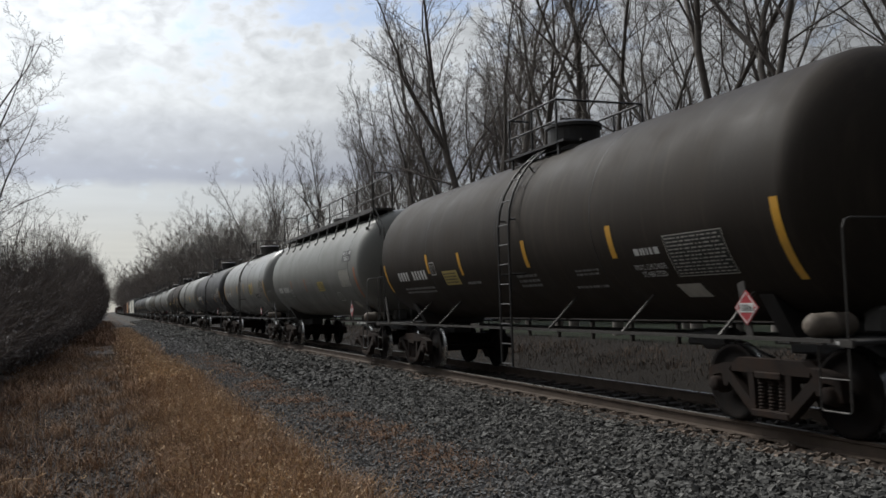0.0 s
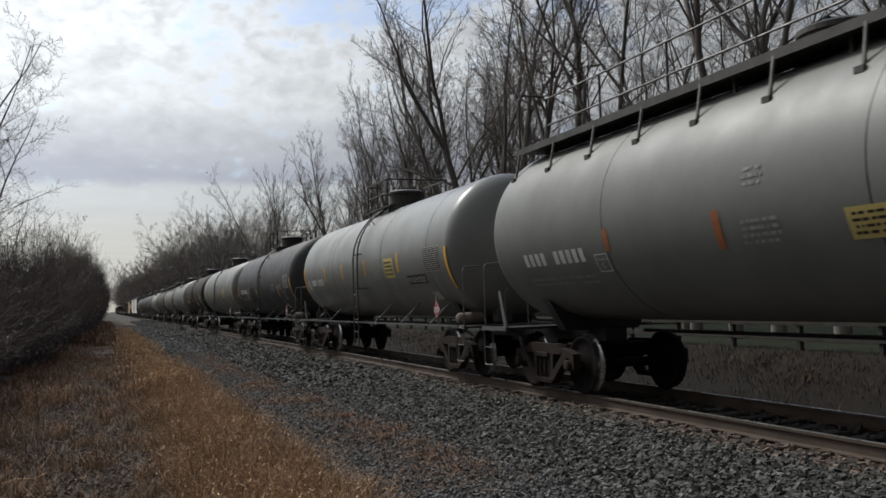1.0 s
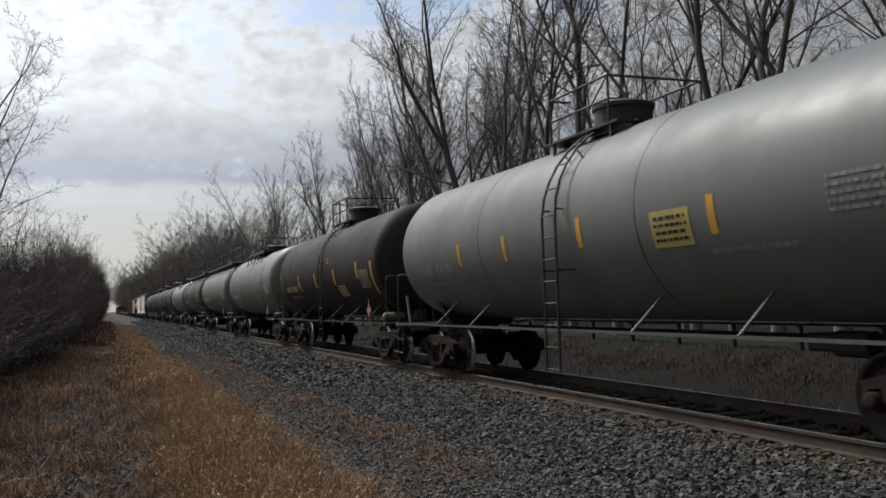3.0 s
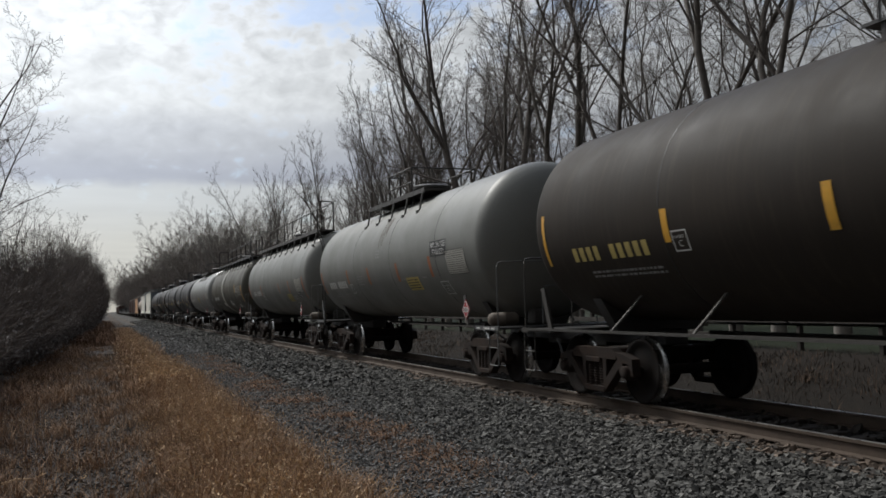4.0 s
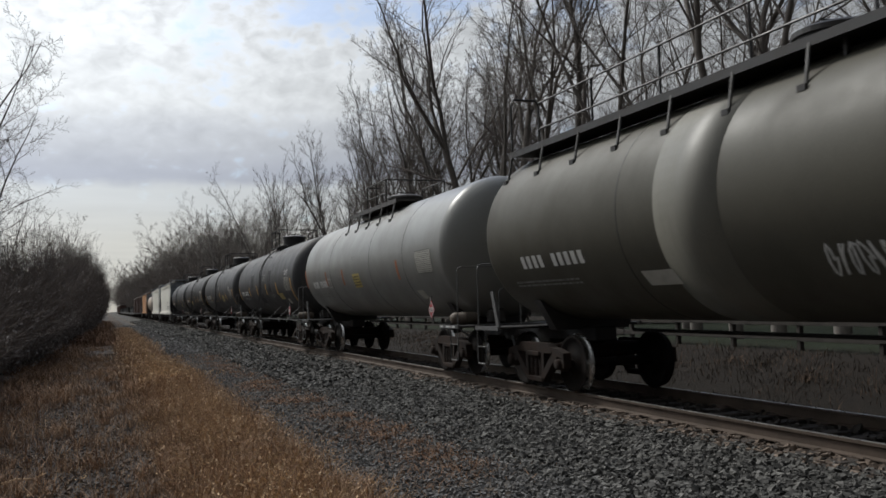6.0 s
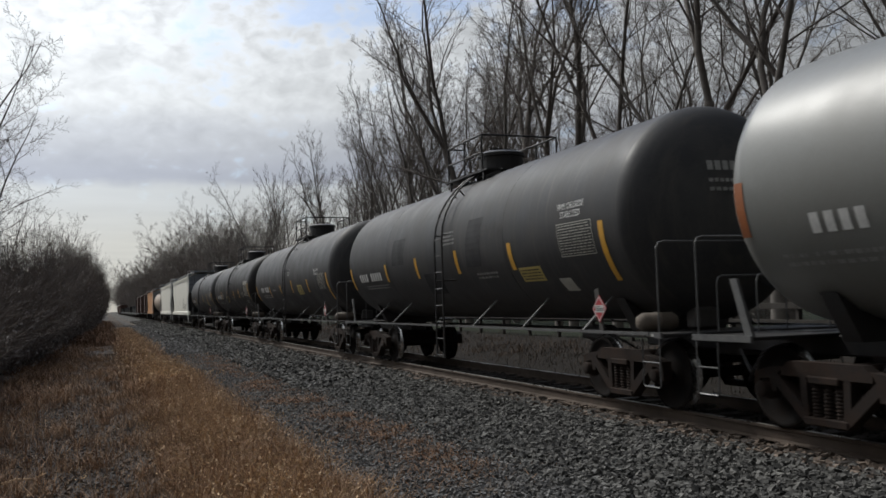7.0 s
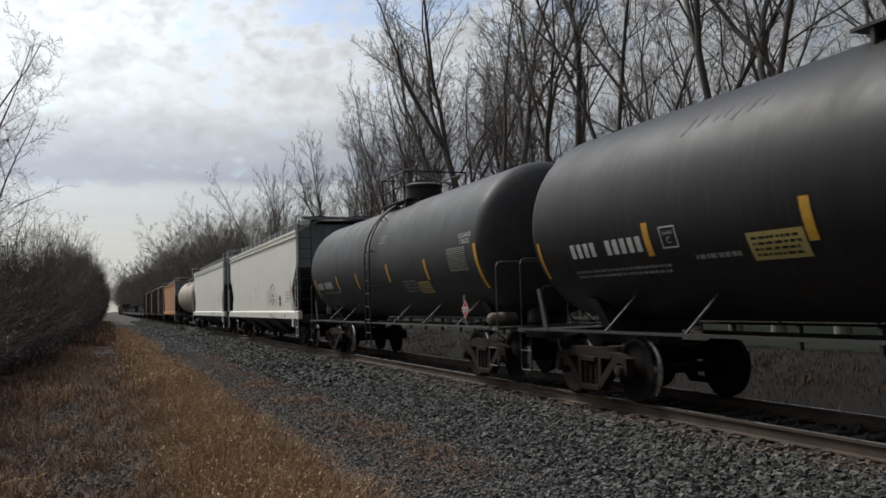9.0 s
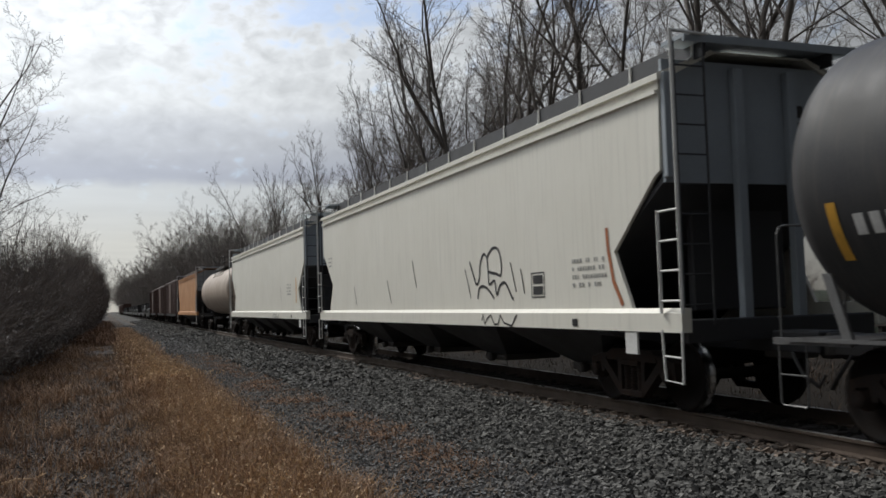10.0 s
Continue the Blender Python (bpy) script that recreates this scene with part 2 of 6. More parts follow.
def ground_material():
    m = bpy.data.materials.new("trackside_ground")
    m.use_nodes = True
    nt = m.node_tree
    N, L = nt.nodes.new, nt.links.new
    bsdf = nt.nodes["Principled BSDF"]
    bsdf.inputs["Roughness"].default_value = 0.95
    bsdf.inputs["Specular IOR Level"].default_value = 0.2
    geo = N("ShaderNodeNewGeometry")
    sep = N("ShaderNodeSeparateXYZ")
    L(geo.outputs["Position"], sep.inputs[0])

    def tex(sc, detail, rgh=0.6):
        n = N("ShaderNodeTexNoise")
        n.inputs["Scale"].default_value, n.inputs["Detail"].default_value, n.inputs["Roughness"].default_value = sc, detail, rgh
        L(geo.outputs["Position"], n.inputs["Vector"])
        return n.outputs["Fac"]

    wob = tex(0.5, 6)
    a = N("ShaderNodeMath")
    a.operation = "MULTIPLY_ADD"
    L(wob, a.inputs[0])
    a.inputs[1].default_value = 1.5
    b = N("ShaderNodeMath")
    b.operation = "ADD"
    L(sep.outputs["X"], b.inputs[0])
    b.inputs[1].default_value = -0.75
    L(b.outputs[0], a.inputs[2])
    r = N("ShaderNodeMapRange")
    r.inputs["From Min"].default_value, r.inputs["From Max"].default_value = -10, 30
    L(a.outputs[0], r.inputs["Value"])
    ramp = N("ShaderNodeValToRGB")
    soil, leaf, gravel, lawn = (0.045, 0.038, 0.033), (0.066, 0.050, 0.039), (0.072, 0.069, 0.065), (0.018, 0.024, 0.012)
    # train's shade is put into the colour from 7.4 to 15; lawn darkened too
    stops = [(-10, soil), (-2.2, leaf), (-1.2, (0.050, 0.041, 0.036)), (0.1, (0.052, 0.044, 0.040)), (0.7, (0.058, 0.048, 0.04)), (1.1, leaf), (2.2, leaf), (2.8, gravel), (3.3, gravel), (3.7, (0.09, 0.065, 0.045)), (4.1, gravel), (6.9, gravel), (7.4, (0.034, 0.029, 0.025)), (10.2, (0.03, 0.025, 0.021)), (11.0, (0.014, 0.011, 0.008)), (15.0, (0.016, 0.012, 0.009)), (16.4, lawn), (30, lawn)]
    els = ramp.color_ramp.elements
    while len(els) < len(stops):
        els.new(0.5)
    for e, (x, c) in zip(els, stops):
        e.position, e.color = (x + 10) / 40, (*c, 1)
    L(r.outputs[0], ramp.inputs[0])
    vor = N("ShaderNodeTexVoronoi")
    vor.inputs["Scale"].default_value = 34
    L(geo.outputs["Position"], vor.inputs["Vector"])
    hsv = N("ShaderNodeHueSaturation")
    L(ramp.outputs[0], hsv.inputs["Color"])
    mr = N("ShaderNodeMapRange")
    mr.inputs["To Min"].default_value, mr.inputs["To Max"].default_value = 0.45, 1.6
    cs = N("ShaderNodeSeparateColor")
    L(vor.outputs["Color"], cs.inputs[0])
    L(cs.outputs[0], mr.inputs["Value"])
    L(mr.outputs[0], hsv.inputs["Value"])
    L(hsv.outputs[0], bsdf.inputs["Base Color"])
    bp = N("ShaderNodeBump")
    bp.inputs["Strength"].default_value, bp.inputs["Distance"].default_value = 0.8, 0.03
    L(vor.outputs["Distance"], bp.inputs["Height"])
    L(bp.outputs["Normal"], bsdf.inputs["Normal"])
    return m


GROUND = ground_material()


# ---------------------------------------------------------------- mesh building
class Geo:
    """Gathers vertices and faces of one part."""

    def __init__(self):
        self.v, self.f = [], []

    def add(self, verts, faces):
        o = len(self.v)
        self.v.extend(verts)
        self.f.extend([tuple(i + o for i in f) for f in faces])
        return self

    def box(self, c, s, bevel=0.0):
        (x, y, z), (a, b, d) = c, (s[0] / 2, s[1] / 2, s[2] / 2)
        if bevel <= 0:
            vs = [(x + i * a, y + j * b, z + k * d) for k in (-1, 1) for j in (-1, 1) for i in (-1, 1)]
            return self.add(vs, [(0, 2, 3, 1), (4, 5, 7, 6), (0, 1, 5, 4), (2, 6, 7, 3), (0, 4, 6, 2), (1, 3, 7, 5)])
        bm = bmesh.new()
        bmesh.ops.create_cube(bm, size=1.0)
        for v in bm.verts:
            v.co = Vector((x + v.co.x * 2 * a, y + v.co.y * 2 * b, z + v.co.z * 2 * d))
        bmesh.ops.bevel(bm, geom=list(bm.edges), offset=bevel, segments=1, affect="EDGES")
        bm.verts.index_update()
        self.add([tuple(v.co) for v in bm.verts], [tuple(v.index for v in f.verts) for f in bm.faces])
        bm.free()
        return self

    def tube(self, pts, r, n=6, r_end=None, caps=True):
        pts = [Vector(p) for p in pts]
        o = len(self.v)
        m = len(pts)
        side = None
        for i, p in enumerate(pts):
            d = (pts[min(i + 1, m - 1)] - pts[max(i - 1, 0)]).normalized()
            if side is None:
                side = d.orthogonal().normalized()
            else:
                side = (side - d * side.dot(d)).normalized()
            up = d.cross(side)
            rr = r if r_end is None else r + (r_end - r) * i / (m - 1)
            for k in range(n):
                w = 2 * math.pi * k / n
                self.v.append(tuple(p + (side * math.cos(w) + up * math.sin(w)) * rr))
        for i in range(m - 1):
            for k in range(n):
                a, b = o + i * n + k, o + i * n + (k + 1) % n
                self.f.append((a, b, b + n, a + n))
        if caps:
            self.f.append(tuple(o + k for k in range(n))[::-1])
            self.f.append(tuple(o + (m - 1) * n + k for k in range(n)))
        return self

    def lathe(self, prof, axis="y", centre=(0, 0, 0), n=48):
        """prof: (along, radius) from one end to the other."""
        o = len(self.v)
        for a, r in prof:
            for k in range(n):
                w = 2 * math.pi * k / n
                u, q = math.cos(w) * r, math.sin(w) * r
                p = {"y": (u, a, q), "x": (a, u, q), "z": (u, q, a)}[axis]
                self.v.append((p[0] + centre[0], p[1] + centre[1], p[2] + centre[2]))
        for i in range(len(prof) - 1):
            for k in range(n):
                a, b = o + i * n + k, o + i * n + (k + 1) % n
                self.f.append((a, b, b + n, a + n))
        self.f.append(tuple(o + k for k in range(n)))
        self.f.append(tuple(o + (len(prof) - 1) * n + k for k in range(n)))
        return self

    def prism(self, poly, x0, x1, axis="x"):
        """poly: outline in the two other axes, drawn out from x0 to x1."""
        n = len(poly)
        put = {"x": lambda w, a, b: (w, a, b), "y": lambda w, a, b: (a, w, b), "z": lambda w, a, b: (a, b, w)}[axis]
        vs = [put(x0, *p) for p in poly] + [put(x1, *p) for p in poly]
        fs = [tuple(range(n)), tuple(range(2 * n - 1, n - 1, -1))] + [(i, (i + 1) % n, n + (i + 1) % n, n + i) for i in range(n)]
        return self.add(vs, fs)

    def beam(self, y0, z0, y1, z1, w, x0, x1):
        """A flat bar in the plane of y and z, w wide."""
        d = Vector((y1 - y0, z1 - z0)).normalized()
        q = Vector((-d.y, d.x)) * w / 2
        return self.prism([(y0 + q.x, z0 + q.y), (y1 + q.x, z1 + q.y), (y1 - q.x, z1 - q.y), (y0 - q.x, z0 - q.y)], x0, x1)

    def mesh(self, name, mat, smooth=False):
        me = bpy.data.meshes.new(name)
        me.from_pydata(self.v, [], self.f)
        bm = bmesh.new()
        bm.from_mesh(me)
        if len(bm.faces) < 6000:
            bmesh.ops.recalc_face_normals(bm, faces=bm.faces)
        bm.to_mesh(me)
        bm.free()
        me.materials.append(mat)
        if smooth:
            me.polygons.foreach_set("use_smooth", [len(p.vertices) <= 4 for p in me.polygons])
        return me


def part(name, geo, mat, parent, label="", smooth=False, at=None):
    """Links a Geo, or a mesh made before, as one part under its thing."""
    me = geo if isinstance(geo, bpy.types.Mesh) else geo.mesh(name, mat, smooth)
    ob = new(name, me)
    ob.parent = parent
    if at:
        ob.location = at
    return tagged(ob, label)


def thing(name, label, category, group="", kind="", at=(0, 0, 0)):
    ob = new(name)
    ob.empty_display_size = 0.2
    ob.location = at
    return tagged(ob, label, category, group, kind)


def setting(name, geo, mat, label, category, smooth=False, kind="structure"):
    me = geo if isinstance(geo, bpy.types.Mesh) else geo.mesh(name, mat, smooth)
    return tagged(new(name, me), label, category, "", kind)


def numpy_mesh(name, verts, faces, mat):
    me = bpy.data.meshes.new(name)
    nv, nf, k = len(verts), len(faces), faces.shape[1]
    me.vertices.add(nv)
    me.vertices.foreach_set("co", verts.astype(np.float32).ravel())
    me.loops.add(nf * k)
    me.loops.foreach_set("vertex_index", faces.astype(np.int32).ravel())
    me.polygons.add(nf)
    me.polygons.foreach_set("loop_start", np.arange(0, nf * k, k, dtype=np.int32))
    me.polygons.foreach_set("use_smooth", np.zeros(nf, dtype=bool))
    me.update(calc_edges=True)
    me.validate()
    me.materials.append(mat)
    return me


# ---------------------------------------------------------------- ground
PROFILE = [(-3000, 2.0), (-60, -0.2), (-12, -0.45), (-3, -0.42), (-1, -0.42), (0.2, -0.46), (1.0, -0.40), (2.0, -0.40), (2.8, -0.46), (3.7, -0.45), (4.5, -0.39), (5.3, -0.30), (6.1, -0.22), (6.5, -0.21),
           (9.2, -0.21), (9.7, -0.23), (10.5, -0.55), (11.2, -0.55), (14.3, 0.08), (16, 0.15), (25, 0.1), (60, 0.0), (3000, 3.0)]


def ground_z(x):
    for (x0, z0), (x1, z1) in zip(PROFILE, PROFILE[1:]):
        if x <= x1:
            return z0 + (z1 - z0) * (x - x0) / (x1 - x0)
    return PROFILE[-1][1]


def ground_zs(xs):
    return np.interp(xs, [p[0] for p in PROFILE], [p[1] for p in PROFILE])


def build_ground():
    xs = sorted(set([-3000, -800, -200, -60, -30, -18, -12, -8] + [round(-6 + 0.25 * i, 2) for i in range(95)] + [18, 20, 25, 35, 60, 150, 500, 1500, 3000]))
    ys = [-3000, -800, -200, -60, -20, -8, -3] + [0.5 * i for i in range(0, 80)] + [40 + 2 * i for i in range(0, 40)] + [120 + 10 * i for i in range(0, 40)] + [600, 800, 1200, 2000, 3000]
    vs, fs = [], []
    for y in ys:
        for x in xs:
            amp = 0.0 if 6.2 < x < 9.6 else (0.008 if -5 < x < 16 else 0.06)
            vs.append((x, y, ground_z(x) + amp * noise.noise(Vector((x * 0.8, y * 0.6, 3.0))) * 1.5))
    n = len(xs)
    for j in range(len(ys) - 1):
        for i in range(n - 1):
            fs.append((j * n + i, j * n + i + 1, (j + 1) * n + i + 1, (j + 1) * n + i))
    g = Geo()
    g.v, g.f = vs, fs
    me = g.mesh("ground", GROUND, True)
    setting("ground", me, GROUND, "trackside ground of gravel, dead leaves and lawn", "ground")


build_ground()


def stones(name, count, xr, yr, size, label, rng, bias=1.0, sink=0.25, mat=None):
    """Broken stones: cubes with every corner moved."""
    base = np.array([(i, j, k) for k in (-1, 1) for j in (-1, 1) for i in (-1, 1)], float) * 0.5
    quad = np.array([(0, 2, 3, 1), (4, 5, 7, 6), (0, 1, 5, 4), (2, 6, 7, 3), (0, 4, 6, 2), (1, 3, 7, 5)])
    x = rng.uniform(*xr, count)
    y = yr[0] + (yr[1] - yr[0]) * rng.random(count) ** bias
    s = size * rng.uniform(0.55, 1.35, count)
    z = ground_zs(x) + s * (0.5 - sink) + rng.uniform(-0.01, 0.02, count)
    v = base[None] * (1 + rng.uniform(-0.6, 0.45, (count, 8, 3)))
    v = v * s[:, None, None] * np.stack([rng.uniform(0.8, 1.4, count), rng.uniform(0.8, 1.3, count), rng.uniform(0.5, 0.95, count)], 1)[:, None, :]
    a, b = rng.uniform(0, 6.28, count), rng.uniform(-1.0, 1.0, count)
    ca, sa, cb, sb = np.cos(a)[:, None], np.sin(a)[:, None], np.cos(b)[:, None], np.sin(b)[:, None]
    vx, vy, vz = v[..., 0], v[..., 1], v[..., 2]
    vy, vz = vy * cb - vz * sb, vy * sb + vz * cb
    vx, vy = vx * ca - vy * sa, vx * sa + vy * ca
    out = np.stack([vx + x[:, None], vy + y[:, None], vz + z[:, None]], -1).reshape(-1, 3)
    faces = (quad[None] + (np.arange(count) * 8)[:, None, None]).reshape(-1, 4)
    setting(name, numpy_mesh(name, out, faces, mat or STONE), mat or STONE, label, "gravel", kind="stuff")


def build_ballast():
    rng = np.random.default_rng(4)
    stones("track_ballast", 30000, (4.35, 6.75), (3.5, 20), 0.041, "crushed grey stone ballast on the track shoulder", rng)
    stones("track_ballast", 10000, (4.2, 6.75), (20, 62), 0.07, "crushed grey stone ballast along the far track shoulder", rng, 1.5)
    stones("track_ballast", 6000, (4.0, 6.75), (60, 170), 0.13, "crushed grey stone ballast far down the line", rng, 1.4)
    stones("stained_ballast", 4200, (6.45, 7.02), (3.5, 45), 0.05, "rust-stained ballast beside the rail", rng, 1.5, 0.25, BROWN_STONE)
    stones("stained_ballast", 4000, (7.25, 10.4), (4, 50), 0.06, "stone between and behind the rails, train's shade put into its colour", rng, 1.4, 0.25, SHADED_STONE)
    stones("path_gravel", 30000, (2.1, 4.6), (5, 42), 0.027, "small grey gravel on the service path", rng, 1.6, 0.25, PATH_STONE)
    stones("path_gravel", 6000, (2.1, 4.4), (42, 130), 0.07, "grey gravel on the service path further on", rng, 1.4, 0.25, PATH_STONE)
    stones("path_gravel", 2000, (-1.6, 1.0), (6, 45), 0.032, "scattered grey gravel in the wheel rut", rng, 1.6)
    stones("path_gravel", 22000, (-2.4, 1.0), (5.5, 45), 0.024, "brown-stained small gravel trodden into the rut", rng, 1.5, 0.35, BROWN_STONE)


build_ballast()


# ---------------------------------------------------------------- track
def build_track():
    track = thing("railway_track", "single railway track with rusty rails on timber ties", "railway track", kind="structure")
    for sx in (-0.7535, 0.7535):
        x = TRACK_X + sx
        g = Geo()
        prof = [(-0.075, -0.172), (0.075, -0.172), (0.075, -0.160), (0.012, -0.145), (0.012, -0.045), (0.036, -0.035), (0.036, -0.004), (-0.036, -0.004), (-0.036, -0.035), (-0.012, -0.045), (-0.012, -0.145), (-0.075, -0.160)]
        g.prism([(x + a, b) for a, b in prof], -300, 1500, axis="y")
        rail = part("rail", g, RAIL, track)
        h = Geo().prism([(x - 0.03, -0.0045), (x + 0.03, -0.0045), (x + 0.022, 0.0), (x - 0.022, 0.0)], -300, 1500, axis="y")
        part("rail_head", h, RAIL_TOP, rail, "polished running surface")
    tie = Geo().box((0, 0, -0.245), (2.6, 0.23, 0.15), 0.012).mesh("tie", TIE)
    plate = Geo().box((-0.7535, 0, -0.166), (0.36, 0.19, 0.02)).box((0.7535, 0, -0.166), (0.36, 0.19, 0.02)).mesh("tie_plate", RAIL)
    for i in range(120):
        t = part("tie", tie, TIE, track, at=(TRACK_X + random.uniform(-0.03, 0.03), 3 + i * 0.5, random.uniform(-0.008, 0.004)))
        part("tie_plate", plate, RAIL, t)
    rest = Geo()
    for i in range(500):
        rest.box((TRACK_X, 63 + i * 0.5, -0.245), (2.6, 0.23, 0.15))
    tagged(part("far_ties", rest, TIE, track), kind="stuff")


build_track()


# ---------------------------------------------------------------- vegetation
def blades(name, count, place, height, width, mat, label, rng, lean=0.35):
    """Bent blades of three triangles in clumps."""
    x, y = place(rng, count)
    hgt = height * rng.uniform(0.35, 1.15, count)
    ang = rng.uniform(0, 6.28, count)
    ln = hgt * rng.uniform(0.05, 1, count) * lean
    wx, wy = np.cos(ang + 1.57) * width / 2, np.sin(ang + 1.57) * width / 2
    wob = rng.uniform(0.6, 1.5, count)
    wx, wy = wx * wob, wy * wob
    dx, dy = np.cos(ang) * ln, np.sin(ang) * ln
    z = ground_zs(x) - 0.03
    p = lambda fx, fz, sw: np.stack([x + dx * fx + wx * sw, y + dy * fx + wy * sw, z + hgt * fz], 1)
    v = np.stack([p(0, 0, -0.7), p(0, 0, 0.7), p(0.3, 0.55, 1.0), p(0.3, 0.55, -1.0), p(1.0, 1.0, 0.25), p(1.0, 1.0, -0.25)], 1).reshape(-1, 3)
    f = (np.array([(0, 1, 2, 3), (3, 2, 4, 5)])[None] + (np.arange(count) * 6)[:, None, None]).reshape(-1, 4)
    setting(name, numpy_mesh(name, v, f, mat), mat, label, "grass", kind="stuff")


def clumps(n_clumps, xr, yr, spread, bias=1.0):
    """Tufts of uneven width, thick in the middle of the strip and loose at its edges."""
    def place(rng, count):
        cx = (xr[0] + xr[1]) / 2 + (xr[1] - xr[0]) * np.clip(rng.normal(0, 0.24, n_clumps), -0.48, 0.45)
        cy = yr[0] + (yr[1] - yr[0]) * rng.random(n_clumps) ** bias
        size = spread * rng.uniform(0.4, 1.7, n_clumps)
        weight = rng.uniform(0.2, 1.0, n_clumps) ** 1.5
        k = rng.choice(n_clumps, count, p=weight / weight.sum())
        return cx[k] + rng.normal(0, 1, count) * size[k], cy[k] + rng.normal(0, 1, count) * size[k]
    return place


def plumes(name, count, place, low, high, size, mat, label, rng):
    """Small fluffy seed heads standing at the height of the stalks."""
    x, y = place(rng, count)
    c = np.stack([x, y, ground_zs(x) + rng.uniform(low, high, count)], 1)
    s = size * rng.uniform(0.5, 1.4, count)[:, None]
    u = rng.normal(0, 1, (count, 3)) * (0.5, 0.5, 1.0)
    u /= np.linalg.norm(u, axis=1)[:, None]
    w = np.cross(u, rng.normal(0, 1, (count, 3)))
    w /= np.linalg.norm(w, axis=1)[:, None]
    v = np.stack([c - u * s, c + w * s * 0.4, c + u * s, c - w * s * 0.4], 1).reshape(-1, 3)
    setting(name, numpy_mesh(name, v, np.arange(count * 4).reshape(-1, 4), mat), mat, label, "grass", kind="stuff")


def build_grass():
    rng = np.random.default_rng(9)
    strip = clumps(520, (0.55, 2.35), (5.5, 25), 0.15, 1.2)
    blades("dry_grass", 62000, strip, 0.26, 0.0042, GRASS, "dry tan grass in tall tufts along the path", rng, 1.5)
    blades("dry_grass", 8000, clumps(800, (0.6, 2.3), (5.5, 26), 0.08, 1.2), 0.46, 0.005, GRASS, "tall dry seed stalks standing in the grass", rng, 0.8)
    plumes("grass_seed_heads", 34000, clumps(700, (0.55, 2.35), (5.5, 30), 0.13, 1.3), 0.05, 0.42, 0.016, PLUME, "pale fluffy seed heads in the dry grass", rng)
    blades("dry_grass", 24000, clumps(460, (0.5, 2.2), (22, 95), 0.2, 1.5), 0.38, 0.013, GRASS, "dry tan grass strip running along the track", rng, 1.1)
    plumes("grass_seed_heads", 9000, clumps(400, (0.6, 2.2), (22, 95), 0.2, 1.5), 0.05, 0.42, 0.04, PLUME, "pale fluffy seed heads further along the strip", rng)
    blades("dry_grass", 15000, clumps(260, (-2.6, 0.1), (7, 60), 0.16, 1.5), 0.30, 0.006, GRASS, "sparse dry grass tufts beside the shrubs", rng, 1.3)
    blades("dead_weeds", 14000, clumps(260, (-3.2, -0.9), (9, 75), 0.26, 1.4), 0.24, 0.011, RED_LITTER, "brown dead weeds along the foot of the shrubs", rng, 1.3)
    blades("dry_grass", 14000, clumps(240, (-1.5, 0.3), (55, 170), 0.4, 1.4), 0.5, 0.03, RED_LITTER, "brown dead grass at the foot of the far shrubs", rng, 1.0)
    plumes("grass_seed_heads", 3500, clumps(200, (-2.4, 0.8), (6, 40), 0.18, 1.4), 0.01, 0.2, 0.015, PLUME, "pale seed heads and bleached leaves near the shrubs", rng)
    blades("dry_grass", 8000, clumps(200, (-0.5, 0.9), (6, 50), 0.13, 1.5), 0.22, 0.006, GRASS, "short dry grass tufts in the wheel rut", rng, 1.3)
    blades("dead_weeds", 20000, clumps(120, (3.2, 4.3), (9, 40), 0.22, 1.2), 0.09, 0.010, RED_LITTER, "flat dead brown weeds on the gravel path", rng, 2.2)
    blades("dead_weeds", 5000, clumps(240, (2.0, 3.0), (6, 40), 0.14, 1.5), 0.12, 0.006, GRASS, "low dead grass at the path edge", rng, 1.4)
    blades("dead_weeds", 12000, clumps(420, (10.8, 15.0), (5, 80), 0.4, 1.3), 0.16, 0.013, SHADED_LITTER, "dead brown weeds in the ditch behind the track, shade mixed into their colour", rng, 0.9)
    blades("dead_weeds", 7000, clumps(260, (11.2, 15.0), (5, 70), 0.35, 1.3), 0.22, 0.009, LEAFLITTER, "paler brown stalks on the ditch bank", rng, 1.0)
    blades("fallen_leaves", 24000, lambda r, c: (r.uniform(-4.5, 2.6, c), 5 + 45 * r.random(c) ** 1.6), 0.03, 0.04, LEAFLITTER, "fallen brown leaves on the ground", rng, 2.5)


build_grass()


